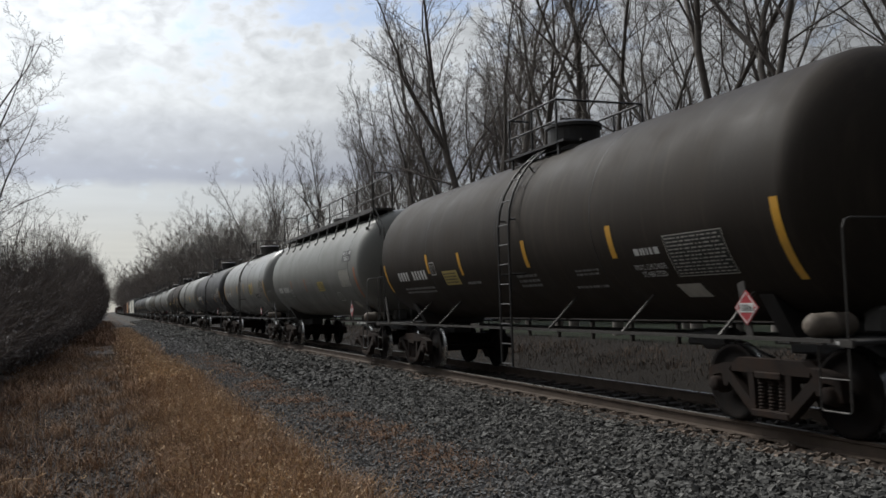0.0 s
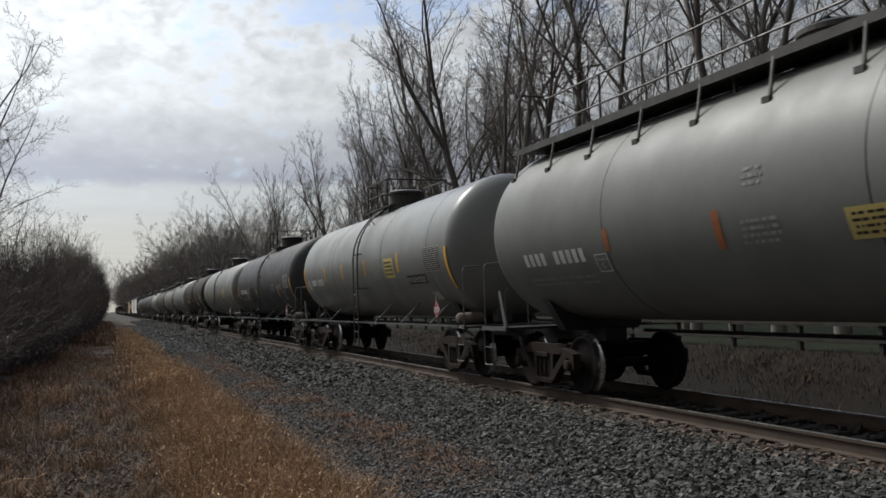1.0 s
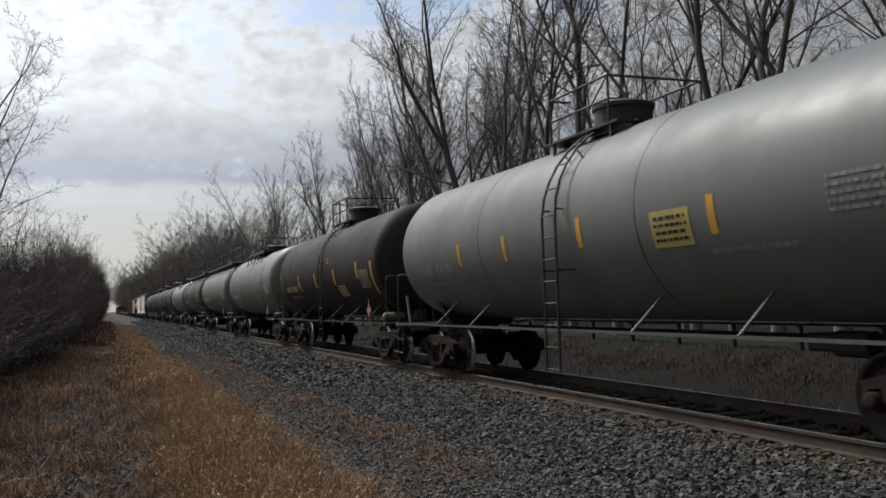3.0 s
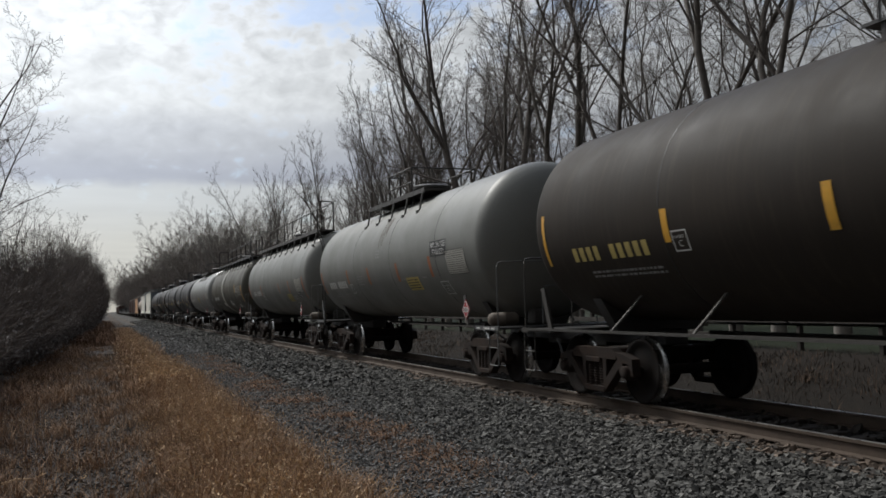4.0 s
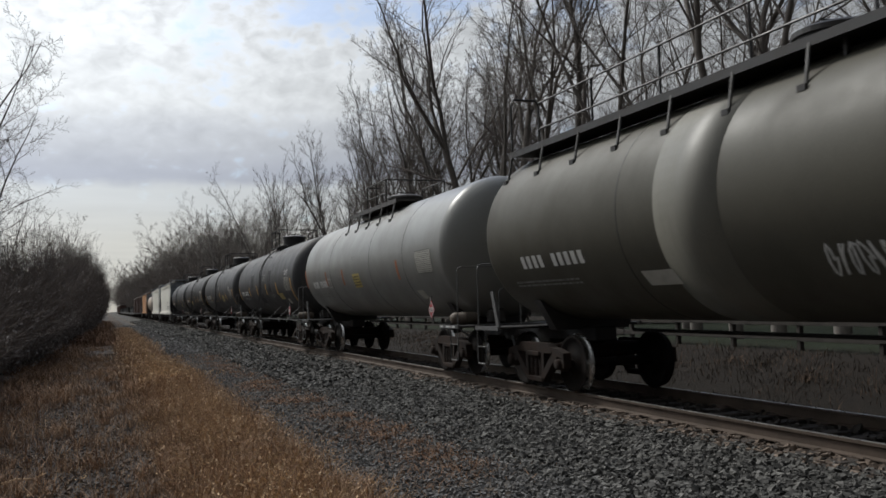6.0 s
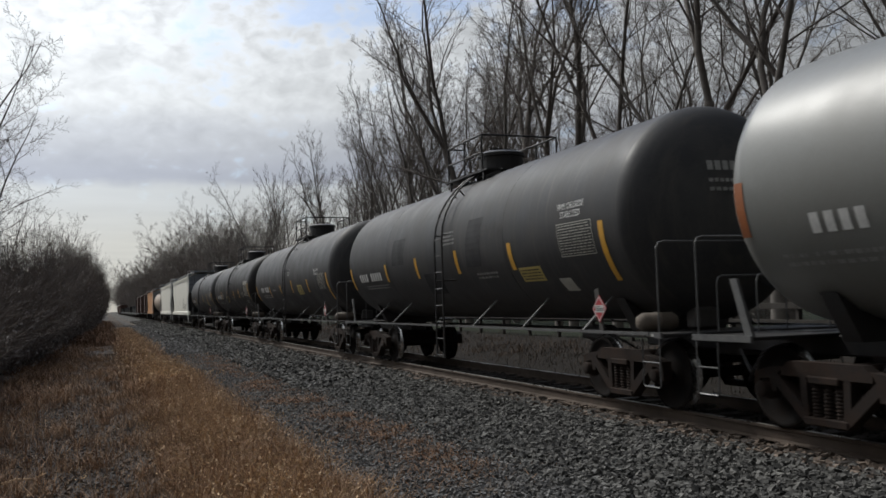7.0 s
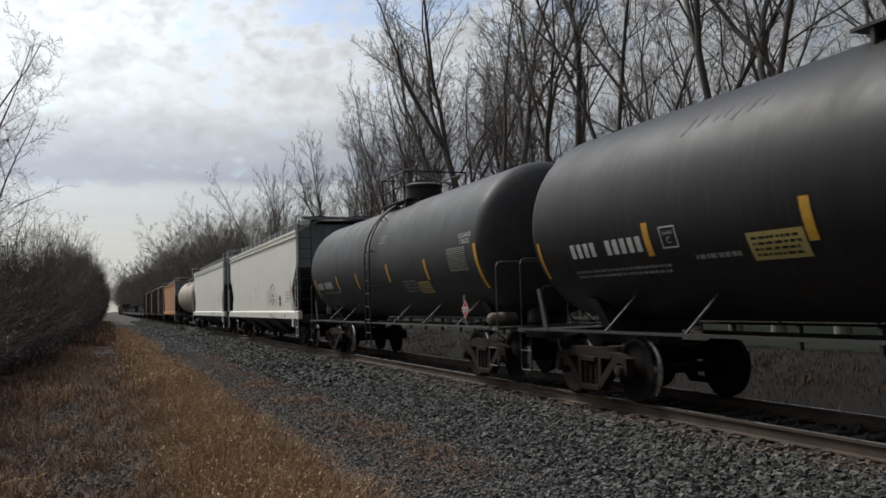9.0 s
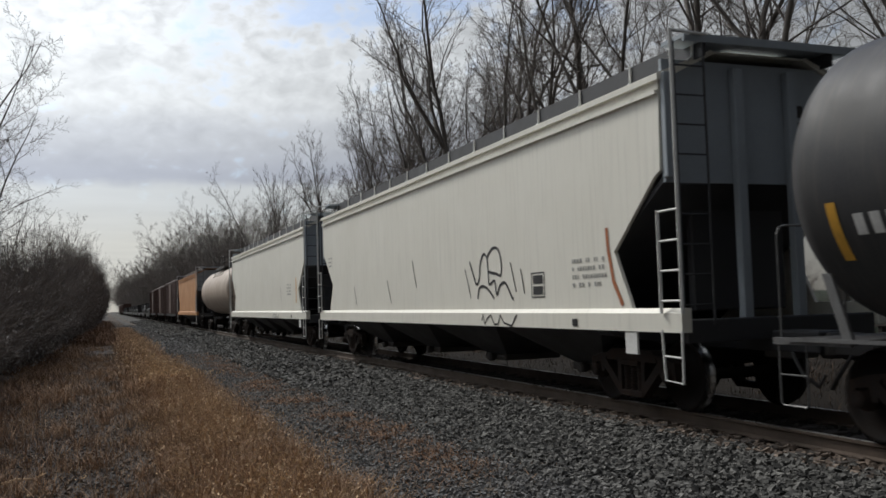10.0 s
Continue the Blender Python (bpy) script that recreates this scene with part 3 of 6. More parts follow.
def grow(rng, height, split, leaders, spread, lean, counts, twig_r):
    """A bare tree: a trunk that forks into leaders, with side branches, sprays and twigs. Two Geos."""
    trunk, crown = Geo(), Geo()

    def limb(p, d, length, r0, r1, n, sides, wander, rise, into):
        pts, q, dd = [p.copy()], p.copy(), d.normalized()
        for _ in range(n):
            dd = (dd + Vector((rng.gauss(0, wander), rng.gauss(0, wander), rng.gauss(rise, wander * 0.5)))).normalized()
            q = q + dd * (length / n)
            pts.append(q.copy())
        into.tube(pts, r0, sides, r1, caps=False)
        return pts, dd

    def off(axis, turn, tilt):
        side = axis.orthogonal().normalized()
        side.rotate(Matrix.Rotation(turn, 3, axis))
        return (axis * math.cos(tilt) + side * math.sin(tilt)).normalized()

    def clothe(pts, length, r0, r1, level):
        """Side branches along a limb, long in its lower half and short at the tip."""
        turn = rng.uniform(0, 6.28)
        n = len(pts) - 1
        many = max(2, int(counts[level] * rng.uniform(0.8, 1.2)))
        for k in range(many):
            t = (0.14, 0.12, 0.08)[level] + 0.88 * (k + rng.random() * 0.8) / many
            i = min(int(t * n), n - 1)
            at = pts[i].lerp(pts[i + 1], min(1.0, t * n - i))
            axis = (pts[i + 1] - pts[i]).normalized()
            turn += 2.4 + rng.uniform(-0.6, 0.6)
            d = off(axis, turn, radians(rng.uniform(28, 58)) * spread)
            d.z += (0.16, 0.10, 0.06)[level]
            ln = length * (0.46, 0.46, 0.55)[level] * (1.08 - 0.72 * t) * rng.uniform(0.6, 1.2)
            r = max(twig_r, (r0 + (r1 - r0) * t) * rng.uniform(0.34, 0.52))
            sub, _ = limb(at, d, ln, r, max(twig_r * 0.6, r * 0.3), (5, 3, 2)[level], (5, 4, 3)[level], (0.15, 0.17, 0.2)[level], (0.05, 0.04, 0.03)[level], crown)
            if level < 2:
                clothe(sub, ln, r, max(twig_r * 0.6, r * 0.3), level + 1)

    base = height * 0.0105
    first = Vector((lean * rng.uniform(-1, 1), lean * rng.uniform(-1, 1), 1))
    pts, dd = limb(Vector((0, 0, -0.15)), first, height * split, base, base * 0.72, 6, 9, 0.045, 0.02, trunk)
    turn = rng.uniform(0, 6.28)
    for k in range(leaders):
        turn += 6.283 / leaders + rng.uniform(-0.5, 0.5)
        at = pts[-1] if k < 2 else pts[-2].lerp(pts[-1], rng.uniform(0.0, 0.8))
        d = off(dd, turn, radians(rng.uniform(9, 25)) * spread)
        ln = height * (1 - split) * rng.uniform(0.82, 1.08)
        r = base * rng.uniform(0.42, 0.6)
        lead, _ = limb(at, d, ln, r, 0.012, 9, 6, 0.11, 0.06, trunk)
        clothe(lead, ln, r, 0.012, 0)
    for k in range(2):
        at = pts[3].lerp(pts[5], rng.random())
        low, _ = limb(at, off(dd, rng.uniform(0, 6.28), radians(rng.uniform(45, 70))), height * 0.22, base * 0.3, 0.012, 5, 5, 0.14, 0.06, crown)
        clothe(low, height * 0.22, base * 0.3, 0.012, 1)
    return trunk, crown


def tree_kind(seed, height, split, leaders, spread, lean, counts, twig_r, label):
    rng = random.Random(seed)
    t, c = grow(rng, height, split, leaders, spread, lean, counts, twig_r)
    tm = t.mesh("trunk", BARK, True)
    cm = c.mesh("crown", TWIG, True)

    def plant(x, y, turn, size, wide=1.0, group="bare trees behind the track"):
        tree = thing("tree", label, "tree", group, at=(x, y, ground_z(x)))
        tree.rotation_euler = (0, 0, turn)
        tree.scale = (size * wide, size * wide, size)
        part("trunk", tm, BARK, tree)
        part("crown", cm, TWIG, tree, "bare brown twigs")
        return tree
    return plant


def build_woods():
    label = "tall bare deciduous tree with grey-brown bark behind the track"
    near = [tree_kind(s, 20, sp, n, 1.0, 0.03, (12, 9, 7), 0.0072, label) for s, sp, n in ((1, 0.36, 3), (2, 0.46, 3), (3, 0.50, 3), (4, 0.32, 4), (5, 0.42, 4))]
    forked = [tree_kind(s, 21, sp, 2, 1.2, 0.07, (13, 9, 7), 0.0078, label) for s, sp in ((11, 0.30), (12, 0.22), (13, 0.36))]
    light = [tree_kind(s, 19, sp, 3, 0.9, 0.04, (11, 8, 6), 0.0085, "bare grey-brown deciduous tree down the line, some added out of view") for s, sp in ((21, 0.25), (22, 0.18), (23, 0.32))]
    far = [tree_kind(s, 19, 0.22, 4, 1.05, 0.04, (12, 9, 5), 0.0145, "distant bare tree in the woods by the track") for s in (31, 32, 33)]
    rng = random.Random(77)

    def row(y0, y1, step, xs, kinds, tall, wide, chance):
        """tall: height of the trees in metres, from and to."""
        y = y0
        while y < y1:
            for x0 in xs:
                if rng.random() < chance:
                    rng.choice(kinds)(x0 + rng.uniform(-1.2, 1.2), y + rng.uniform(-1.2, 1.2), rng.uniform(0, 6.28), rng.uniform(*tall) / 20, rng.uniform(*wide))
            y += step

    # this first row is out of view, added to block sky light from behind
    row(-45, 10, 7.0, (17, 23), light, (18, 21), (1.0, 1.2), 0.8)
    row(13, 52, 3.6, (18.5, 23.0, 28.0), near, (17, 21.5), (0.9, 1.1), 0.62)
    row(34, 48, 4.6, (34, 40), light, (15, 18), (1.0, 1.2), 0.5)
    row(50, 60, 3.4, (17.5, 21.5, 26.0), near, (17, 19.5), (0.8, 1.0), 0.8)
    row(61, 68, 3.2, (17.5, 21, 26), near, (14.5, 16.5), (0.8, 1.0), 0.85)
    row(69, 82, 3.6, (18, 23), near, (11.5, 14.0), (0.85, 1.05), 0.8)
    row(86, 114, 4.6, (17.5, 23), light, (16.5, 19.5), (0.85, 1.05), 0.6)
    row(118, 138, 6.0, (17.5, 23), light, (13, 15.5), (1.0, 1.2), 0.6)
    row(140, 168, 6.5, (17.5, 24), light, (19, 21.5), (0.9, 1.1), 0.6)
    row(176, 330, 9.0, (17, 22, 28), far, (19, 22.5), (1.05, 1.3), 0.8)
    row(330, 800, 13, (13, 18), far, (18, 23), (1.2, 1.6), 0.95)
    # the thick forked trunks that stand in front of the wood
    for x, y, k, turn, size in ((18.0, 20.6, 0, 0.3, 1.05), (18.2, 24.7, 1, 2.1, 1.0), (18.0, 22.4, 2, 4.2, 1.0), (18.4, 18.6, 1, 5.2, 1.1), (18.0, 32.6, 2, 1.0, 1.0), (17.6, 38.4, 0, 0.1, 0.98), (17.4, 28.2, 0, 4.6, 0.95), (20.0, 16.6, 2, 2.6, 1.05)):
        forked[k](x, y, turn, size, 1.0)
    # the line runs out between woods
    for i in range(26):
        far[i % 3](rng.uniform(11, 17), 400 + i * 19, rng.uniform(0, 6.28), rng.uniform(0.8, 1.05), rng.uniform(1.4, 1.8))
        far[i % 3](rng.uniform(-11, -5.5), 200 + i * 26, rng.uniform(0, 6.28), rng.uniform(0.45, 0.62), rng.uniform(1.4, 1.8), "bare trees above the shrubs")
    # wood edge far behind the lawn
    for i in range(46):
        far[i % 3](rng.uniform(58, 84), -10 + i * 6.5, rng.uniform(0, 6.28), rng.uniform(0.5, 0.72), rng.uniform(0.8, 1.1), "trees beyond the lawn")
    # beside the path on the other side
    small = [tree_kind(s, 13, sp, 4, 1.2, 0.08, (12, 9, 6), 0.0062, "bare tree with spreading twigs above the shrubs, some added out of view") for s, sp in ((41, 0.2), (42, 0.14), (43, 0.25))]
    for x, y, k, size, turn in ((-7.2, 42.0, 0, 1.15, 0.4), (-7.3, 49, 1, 1.2, 2.0), (-7.1, 36, 2, 1.1, 3.6), (-7.4, 56, 2, 0.95, 5.0), (-7.0, 62, 1, 0.85, 3.9), (-4.4, 72, 0, 0.74, 1.2), (-3.6, 82, 2, 0.74, 2.5), (-3.2, 95, 1, 0.78, 0.9), (-3.4, 112, 0, 0.8, 4.0), (-4, 130, 2, 0.8, 0.0)):
        small[k](x, y, turn, size, 1.0, "bare trees above the shrubs")
    # trees out of view, added to block low sky light on the train's side
    for x, y, k, size, turn in ((-8.5, 4, 0, 1.2, 1.0), (-9, -6, 1, 1.2, 2.2), (-8, -17, 2, 1.1, 4.0), (-9, -29, 0, 1.2, 5.0), (-9.5, 14, 1, 1.15, 3.0), (-9, 24, 2, 1.2, 0.3)):
        small[k](x, y, turn, size, 1.0, "bare trees above the shrubs")
    # unseen wood beside and behind the viewpoint, added to darken the train's flanks
    for i in range(30):
        light[i % 3](rng.uniform(-20, -10), -45 + i * 2.4, rng.uniform(0, 6.28), rng.uniform(0.8, 1.0), 1.2, "bare trees above the shrubs")
    for i in range(16):
        far[i % 3](rng.uniform(-22, -9), 150 + i * 24, rng.uniform(0, 6.28), rng.uniform(0.35, 0.5), 1.5, "bare trees above the shrubs")


build_woods()


def bush_kind(seed, radius, height, stems, leaves):
    rng = random.Random(seed)
    g = Geo()
    tips = []
    for _ in range(stems):
        a = rng.uniform(0, 6.283)
        out = radius * math.sqrt(rng.random())
        top = Vector((math.cos(a) * out, math.sin(a) * out, height * rng.uniform(0.4, 0.95) * (1 - 0.45 * (out / radius) ** 2)))
        foot = Vector((top.x * 0.35, top.y * 0.35, -0.05))
        mid = foot.lerp(top, 0.5) + Vector((rng.gauss(0, 0.12), rng.gauss(0, 0.12), 0.15))
        g.tube([foot, mid, top], 0.016, 3, 0.005, caps=False)
        tips.append((foot, mid, top))
        for _ in range(16):
            s = foot.lerp(mid, rng.uniform(0.3, 1)) if rng.random() < 0.35 else mid.lerp(top, rng.random())
            way = Vector((top.x, top.y, 0)) * 0.16
            e = s + way + Vector((rng.gauss(0, 0.26), rng.gauss(0, 0.26), rng.uniform(-0.05, 0.7)))
            g.tube([s, e], 0.006, 3, 0.0025, caps=False)
            if rng.random() < 0.5:
                q = s.lerp(e, rng.uniform(0.3, 0.8))
                g.tube([q, q + (e - s) * 0.4 + Vector((rng.gauss(0, 0.15), rng.gauss(0, 0.15), rng.uniform(0, 0.2)))], 0.004, 3, 0.002, caps=False)
    sm = g.mesh("branchwork", TWIG)
    nrng = np.random.default_rng(seed)
    k = nrng.integers(0, len(tips), leaves)
    T = np.array([[tuple(q) for q in t] for t in tips])
    f = 0.80 * nrng.random(leaves)[:, None] ** 0.75
    base = np.where(f < 0.5, T[k, 0] * (1 - 2 * f) + T[k, 1] * 2 * f, T[k, 1] * (2 - 2 * f) + T[k, 2] * (2 * f - 1))
    base = base + nrng.normal(0, 0.20, (leaves, 3))
    base[:, 2] = np.abs(base[:, 2]) * 0.97 + 0.02
    s = nrng.uniform(0.02, 0.055, leaves)[:, None]
    u = nrng.normal(0, 1, (leaves, 3))
    u /= np.linalg.norm(u, axis=1)[:, None]
    w = np.cross(u, nrng.normal(0, 1, (leaves, 3)))
    w /= np.linalg.norm(w, axis=1)[:, None]
    v = np.stack([base - u * s * 1.3, base + w * s * 0.6, base + u * s * 1.3, base - w * s * 0.6], 1).reshape(-1, 3)
    fc = np.arange(leaves * 4).reshape(-1, 4)
    lm = numpy_mesh("foliage", v, fc, BUSH_LEAF)

    def plant(x, y, turn, size, tall=1.0):
        b = thing("shrub", "dense dark thicket shrub with dull leaves and bare twigs, some added out of view", "shrub", "shrubs beside the path", at=(x, y, ground_z(x)))
        b.rotation_euler = (0, 0, turn)
        b.scale = (size, size, size * tall)
        part("branchwork", sm, TWIG, b)
        part("foliage", lm, BUSH_LEAF, b, "dull dark leaves")
    return plant


def build_shrubs():
    kinds = [bush_kind(s, 2.2, 4.3, 120, 6000) for s in (51, 52, 53)]
    rng = random.Random(6)
    y = 11.0
    while y < 200:
        grow_ = 1.0 + 0.95 * min(1.0, max(0.0, (y - 25) / 70))
        x = -4.2 + 1.9 * min(1.0, max(0.0, (y - 22) / 70))
        kinds[rng.randrange(3)](x + rng.uniform(-0.3, 0.3), y + rng.uniform(-0.5, 0.5), rng.uniform(0, 6.28), rng.uniform(0.85, 1.12) * (0.85 + 0.15 * grow_), rng.uniform(0.85, 1.25) * grow_)
        if y < 60 and rng.random() < 0.8:
            kinds[rng.randrange(3)](-8.0 + rng.uniform(-0.5, 0.5), y + 1, rng.uniform(0, 6.28), rng.uniform(1.1, 1.3), rng.uniform(1.1, 1.4))
        y += 3.0 if y < 70 else 5.0

    # unseen shrubs beside and behind the viewpoint, added to cut off horizon light
    for i in range(16):
        kinds[i % 3](-6.2 + rng.uniform(-0.4, 0.4), -40 + i * 3.1, rng.uniform(0, 6.28), rng.uniform(1.0, 1.2), rng.uniform(1.1, 1.35))
    for i in range(14):
        kinds[i % 3](rng.uniform(26, 30), 12 + i * 7 + rng.uniform(-2, 2), rng.uniform(0, 6.28), rng.uniform(0.9, 1.2), rng.uniform(0.5, 0.8))


build_shrubs()


def build_stick():
    g = Geo().tube([(0, 0, 0.02), (0.22, 0.16, 0.05), (0.40, 0.22, 0.03), (0.52, 0.36, 0.06)], 0.018, 6, 0.009)
    g.tube([(0.40, 0.22, 0.03), (0.50, 0.20, 0.09)], 0.008, 5, 0.004)
    stick = tagged(new("broken_branch", g.mesh("broken_branch", PLUME, True)), "bleached broken branch lying on the gravel", "branch")
    stick.location = (-1.18, 11.0, ground_z(-1.0) + 0.05)


build_stick()


def build_fence():
    fence = thing("board_fence", "dark weathered wooden board fence behind the track", "fence", at=(15.3, 0, ground_z(15.3)))
    post = Geo().box((0, 0, 0.55), (0.12, 0.12, 1.2), 0.012).mesh("post", FENCE_WOOD)
    board = Geo().box((-0.075, 1.2, 0), (0.028, 2.4, 0.14), 0.006).mesh("board", FENCE_WOOD)
    for i in range(40):
        y = 12 + 2.4 * i
        part("post", post, FENCE_WOOD, fence, at=(0, y, 0))
        for z in (0.3, 0.68, 1.05):
            part("board", board, FENCE_WOOD, fence, at=(random.uniform(-0.003, 0.003), y, z + random.uniform(-0.02, 0.02)))


build_fence()


# ---------------------------------------------------------------- the train
# a car's own space: origin on the rails below its middle, y along the track, -x the side that is seen
R_TANK, Z_TANK, HEAD = 1.5, 2.65, 0.68
BAND = material("faded_olive_band_paint", (0.17, 0.165, 0.14), 0.5, dark=(0.12, 0.115, 0.095), scale=0.8, streaks=True, bump=0.05)
_cache = {}
WHEELSETS = []


def truck_meshes():
    if "truck" in _cache:
        return _cache["truck"]
    side = Geo()
    for x0, x1 in ((-1.07, -0.93),):
        side.prism([(-0.62, 0.70), (-0.50, 0.78), (0.50, 0.78), (0.62, 0.70), (0.62, 0.62), (-0.62, 0.62)], x0, x1)
        for s in (-1, 1):
            side.prism([(s * 0.60, 0.72), (s * 0.80, 0.70), (s * 1.03, 0.64), (s * 1.05, 0.40), (s * 0.97, 0.40), (s * 0.95, 0.56), (s * 0.80, 0.58), (s * 0.77, 0.44), (s * 0.70, 0.44), (s * 0.68, 0.60)], x0, x1)
            side.beam(s * 0.72, 0.60, s * 0.26, 0.20, 0.12, x0, x1)
            side.beam(s * 0.30, 0.66, s * 0.28, 0.22, 0.09, x0 + 0.004, x1 - 0.004)
        side.box(((x0 + x1) / 2, 0, 0.175), (0.17, 0.60, 0.09), 0.015)
        side.box(((x0 + x1) / 2, 0, 0.60), (0.19, 0.42, 0.08), 0.012)
    bolster = Geo().box((0, 0, 0.62), (2.02, 0.34, 0.24), 0.03).box((0, 0, 0.78), (0.42, 0.42, 0.1), 0.02)
    spring = Geo()
    for y in (0.0,):
        prof = []
        for i in range(9):
            z = 0.22 + i * 0.038
            prof += [(z, 0.055), (z + 0.012, 0.066), (z + 0.024, 0.055), (z + 0.03, 0.045)]
        spring.lathe(prof, "z", (-1.0, y, 0), 10)
    cap = Geo().lathe([(-1.13, 0.02), (-1.13, 0.075), (-1.115, 0.088), (-1.05, 0.088), (-1.02, 0.12), (-0.93, 0.12)], "x", (0, 0, 0.457), 14)
    wheel = Geo().lathe([(-0.83, 0.10), (-0.83, 0.17), (-0.80, 0.20), (-0.785, 0.37), (-0.82, 0.405), (-0.825, 0.45), (-0.80, 0.458), (-0.72, 0.462), (-0.712, 0.484), (-0.69, 0.484), (-0.685, 0.40), (-0.72, 0.36), (-0.73, 0.2), (-0.66, 0.17), (-0.66, 0.09)], "x", (0, 0, 0), 28)
    tread = Geo()
    tread.lathe([(-0.822, 0.4595), (-0.795, 0.461), (-0.72, 0.464), (-0.711, 0.486), (-0.692, 0.486), (-0.692, 0.47), (-0.80, 0.45)], "x", (0, 0, 0), 36)
    tread.f = [f for f in tread.f if len(f) == 4]
    axle = Geo().lathe([(-1.0, 0.07), (-0.68, 0.08), (0, 0.075), (0.68, 0.08), (1.0, 0.07)], "x", (0, 0, 0), 10)
    plain = Geo().lathe([(-0.83, 0.15), (-0.79, 0.38), (-0.82, 0.45), (-0.72, 0.462), (-0.70, 0.484), (-0.68, 0.40), (-0.68, 0.12)], "x", (0, 0, 0), 16)
    _cache["truck"] = {"plain": plain.mesh("wheel", WHEEL, True),
        "side": side.mesh("side_frame", RUST), "bolster": bolster.mesh("bolster", RUST), "spring": spring.mesh("spring", RUST, True), "cap": cap.mesh("bearing_cap", RUST, True),
        "wheel": wheel.mesh("wheel", WHEEL, True), "tread": tread.mesh("tread", TREAD, True), "axle": axle.mesh("axle", WHEEL, True)}
    return _cache["truck"]


def truck(car, y, full=True):
    m = truck_meshes()
    t = part("truck", m["bolster"], RUST, car, "rusty cast-steel freight truck", at=(0, y, 0))
    for turn in (0, math.pi):
        part("side_frame", m["side"], RUST, t).rotation_euler = (0, 0, turn)
    if full:
        for s in (-0.16, 0.0, 0.16):
            part("spring", m["spring"], RUST, t, at=(0, s, 0))
    for s in (-0.889, 0.889):
        w = part("wheelset", m["axle"], WHEEL, car, "axle with two steel wheels", at=(0, y + s, 0.46))
        disc = m["wheel"] if full else m["plain"]
        part("wheel", disc, WHEEL, w)
        part("wheel", disc, WHEEL, w).rotation_euler = (0, 0, math.pi)
        if full:
            part("tread", m["tread"], TREAD, w, "bright worn wheel tread")
            part("bearing_cap", m["cap"], RUST, t, at=(0, s, 0))
            WHEELSETS.append((w, y + s))


def coupler(car, y_end, s):
    g = Geo().box((0, s * (y_end - 0.45), 0.88), (0.16, 0.8, 0.2), 0.02)
    g.box((0, s * (y_end - 0.06), 0.88), (0.30, 0.24, 0.30), 0.05)
    g.box((0, s * (y_end - 0.75), 0.88), (0.42, 0.5, 0.34), 0.02)
    part("coupler", g, STEEL, car)
    hose = Geo().tube([(-0.35, s * (y_end - 0.35), 0.80), (-0.37, s * (y_end - 0.15), 0.55), (-0.3, s * (y_end + 0.0), 0.42), (-0.2, s * (y_end + 0.0), 0.55)], 0.025, 6)
    part("brake_hose", hose, BLACK, car)


# ---- lettering and signs laid on the tank's side
def text_flat(body, height):
    """Triangles of a line of lettering, as ((a, b) points, faces), centred, height high."""
    key = ("text", body)
    if key not in _cache:
        cu = bpy.data.curves.new("lettering", "FONT")
        cu.body, cu.align_x, cu.resolution_u = body, "CENTER", 2
        ob = bpy.data.objects.new("lettering", cu)
        scene.collection.objects.link(ob)
        dep = bpy.context.evaluated_depsgraph_get()
        me = bpy.data.meshes.new_from_object(ob.evaluated_get(dep))
        bm = bmesh.new()
        bm.from_mesh(me)
        bmesh.ops.triangulate(bm, faces=bm.faces)
        bm.verts.index_update()
        pts = [(v.co.x, v.co.y) for v in bm.verts]
        fs = [tuple(v.index for v in f.verts) for f in bm.faces]
        bm.free()
        bpy.data.objects.remove(ob)
        bpy.data.curves.remove(cu)
        bpy.data.meshes.remove(me)
        _cache[key] = (pts, fs)
    pts, fs = _cache[key]
    lo, hi = min(p[1] for p in pts), max(p[1] for p in pts)
    xl, xh = min(p[0] for p in pts), max(p[0] for p in pts)
    k = height / (hi - lo)
    return [((p[0] - (xl + xh) / 2) * k, (p[1] - (lo + hi) / 2) * k) for p in pts], fs, (xh - xl) * k


class Side:
    """Lays flat shapes round the tank's near side: a to the right as seen, b upwards, from a middle point."""

    def __init__(self, y, z, radius=R_TANK):
        self.y, self.R = y, radius
        self.phi = math.asin(max(-0.95, min(0.95, (z - Z_TANK) / radius)))

    def at(self, a, b, lift):
        r = self.R + lift
        w = self.phi + b / self.R
        return (-r * math.cos(w), self.y - a, Z_TANK + r * math.sin(w))

    def quad(self, g, a0, a1, b0, b1, lift=0.006, skew=0.0):
        n = max(1, int(abs(b1 - b0) / 0.12) + 1)
        o = len(g.v)
        for i in range(n + 1):
            b = b0 + (b1 - b0) * i / n
            g.v += [self.at(a0 + skew * b, b, lift), self.at(a1 + skew * b, b, lift)]
        for i in range(n):
            g.f.append((o + 2 * i, o + 2 * i + 1, o + 2 * i + 3, o + 2 * i + 2))

    def outline(self, g, w, h, t, lift=0.006):
        self.quad(g, -w / 2, w / 2, h / 2 - t, h / 2, lift)
        self.quad(g, -w / 2, w / 2, -h / 2, -h / 2 + t, lift)
        self.quad(g, -w / 2, -w / 2 + t, -h / 2 + t, h / 2 - t, lift)
        self.quad(g, w / 2 - t, w / 2, -h / 2 + t, h / 2 - t, lift)

    def words(self, g, body, a, b, height, width=None, lift=0.012):
        pts, fs, w = text_flat(body, height)
        k = (width / w) if width else 1.0
        g.add([self.at(a + p[0] * k, b + p[1], lift) for p in pts], fs)


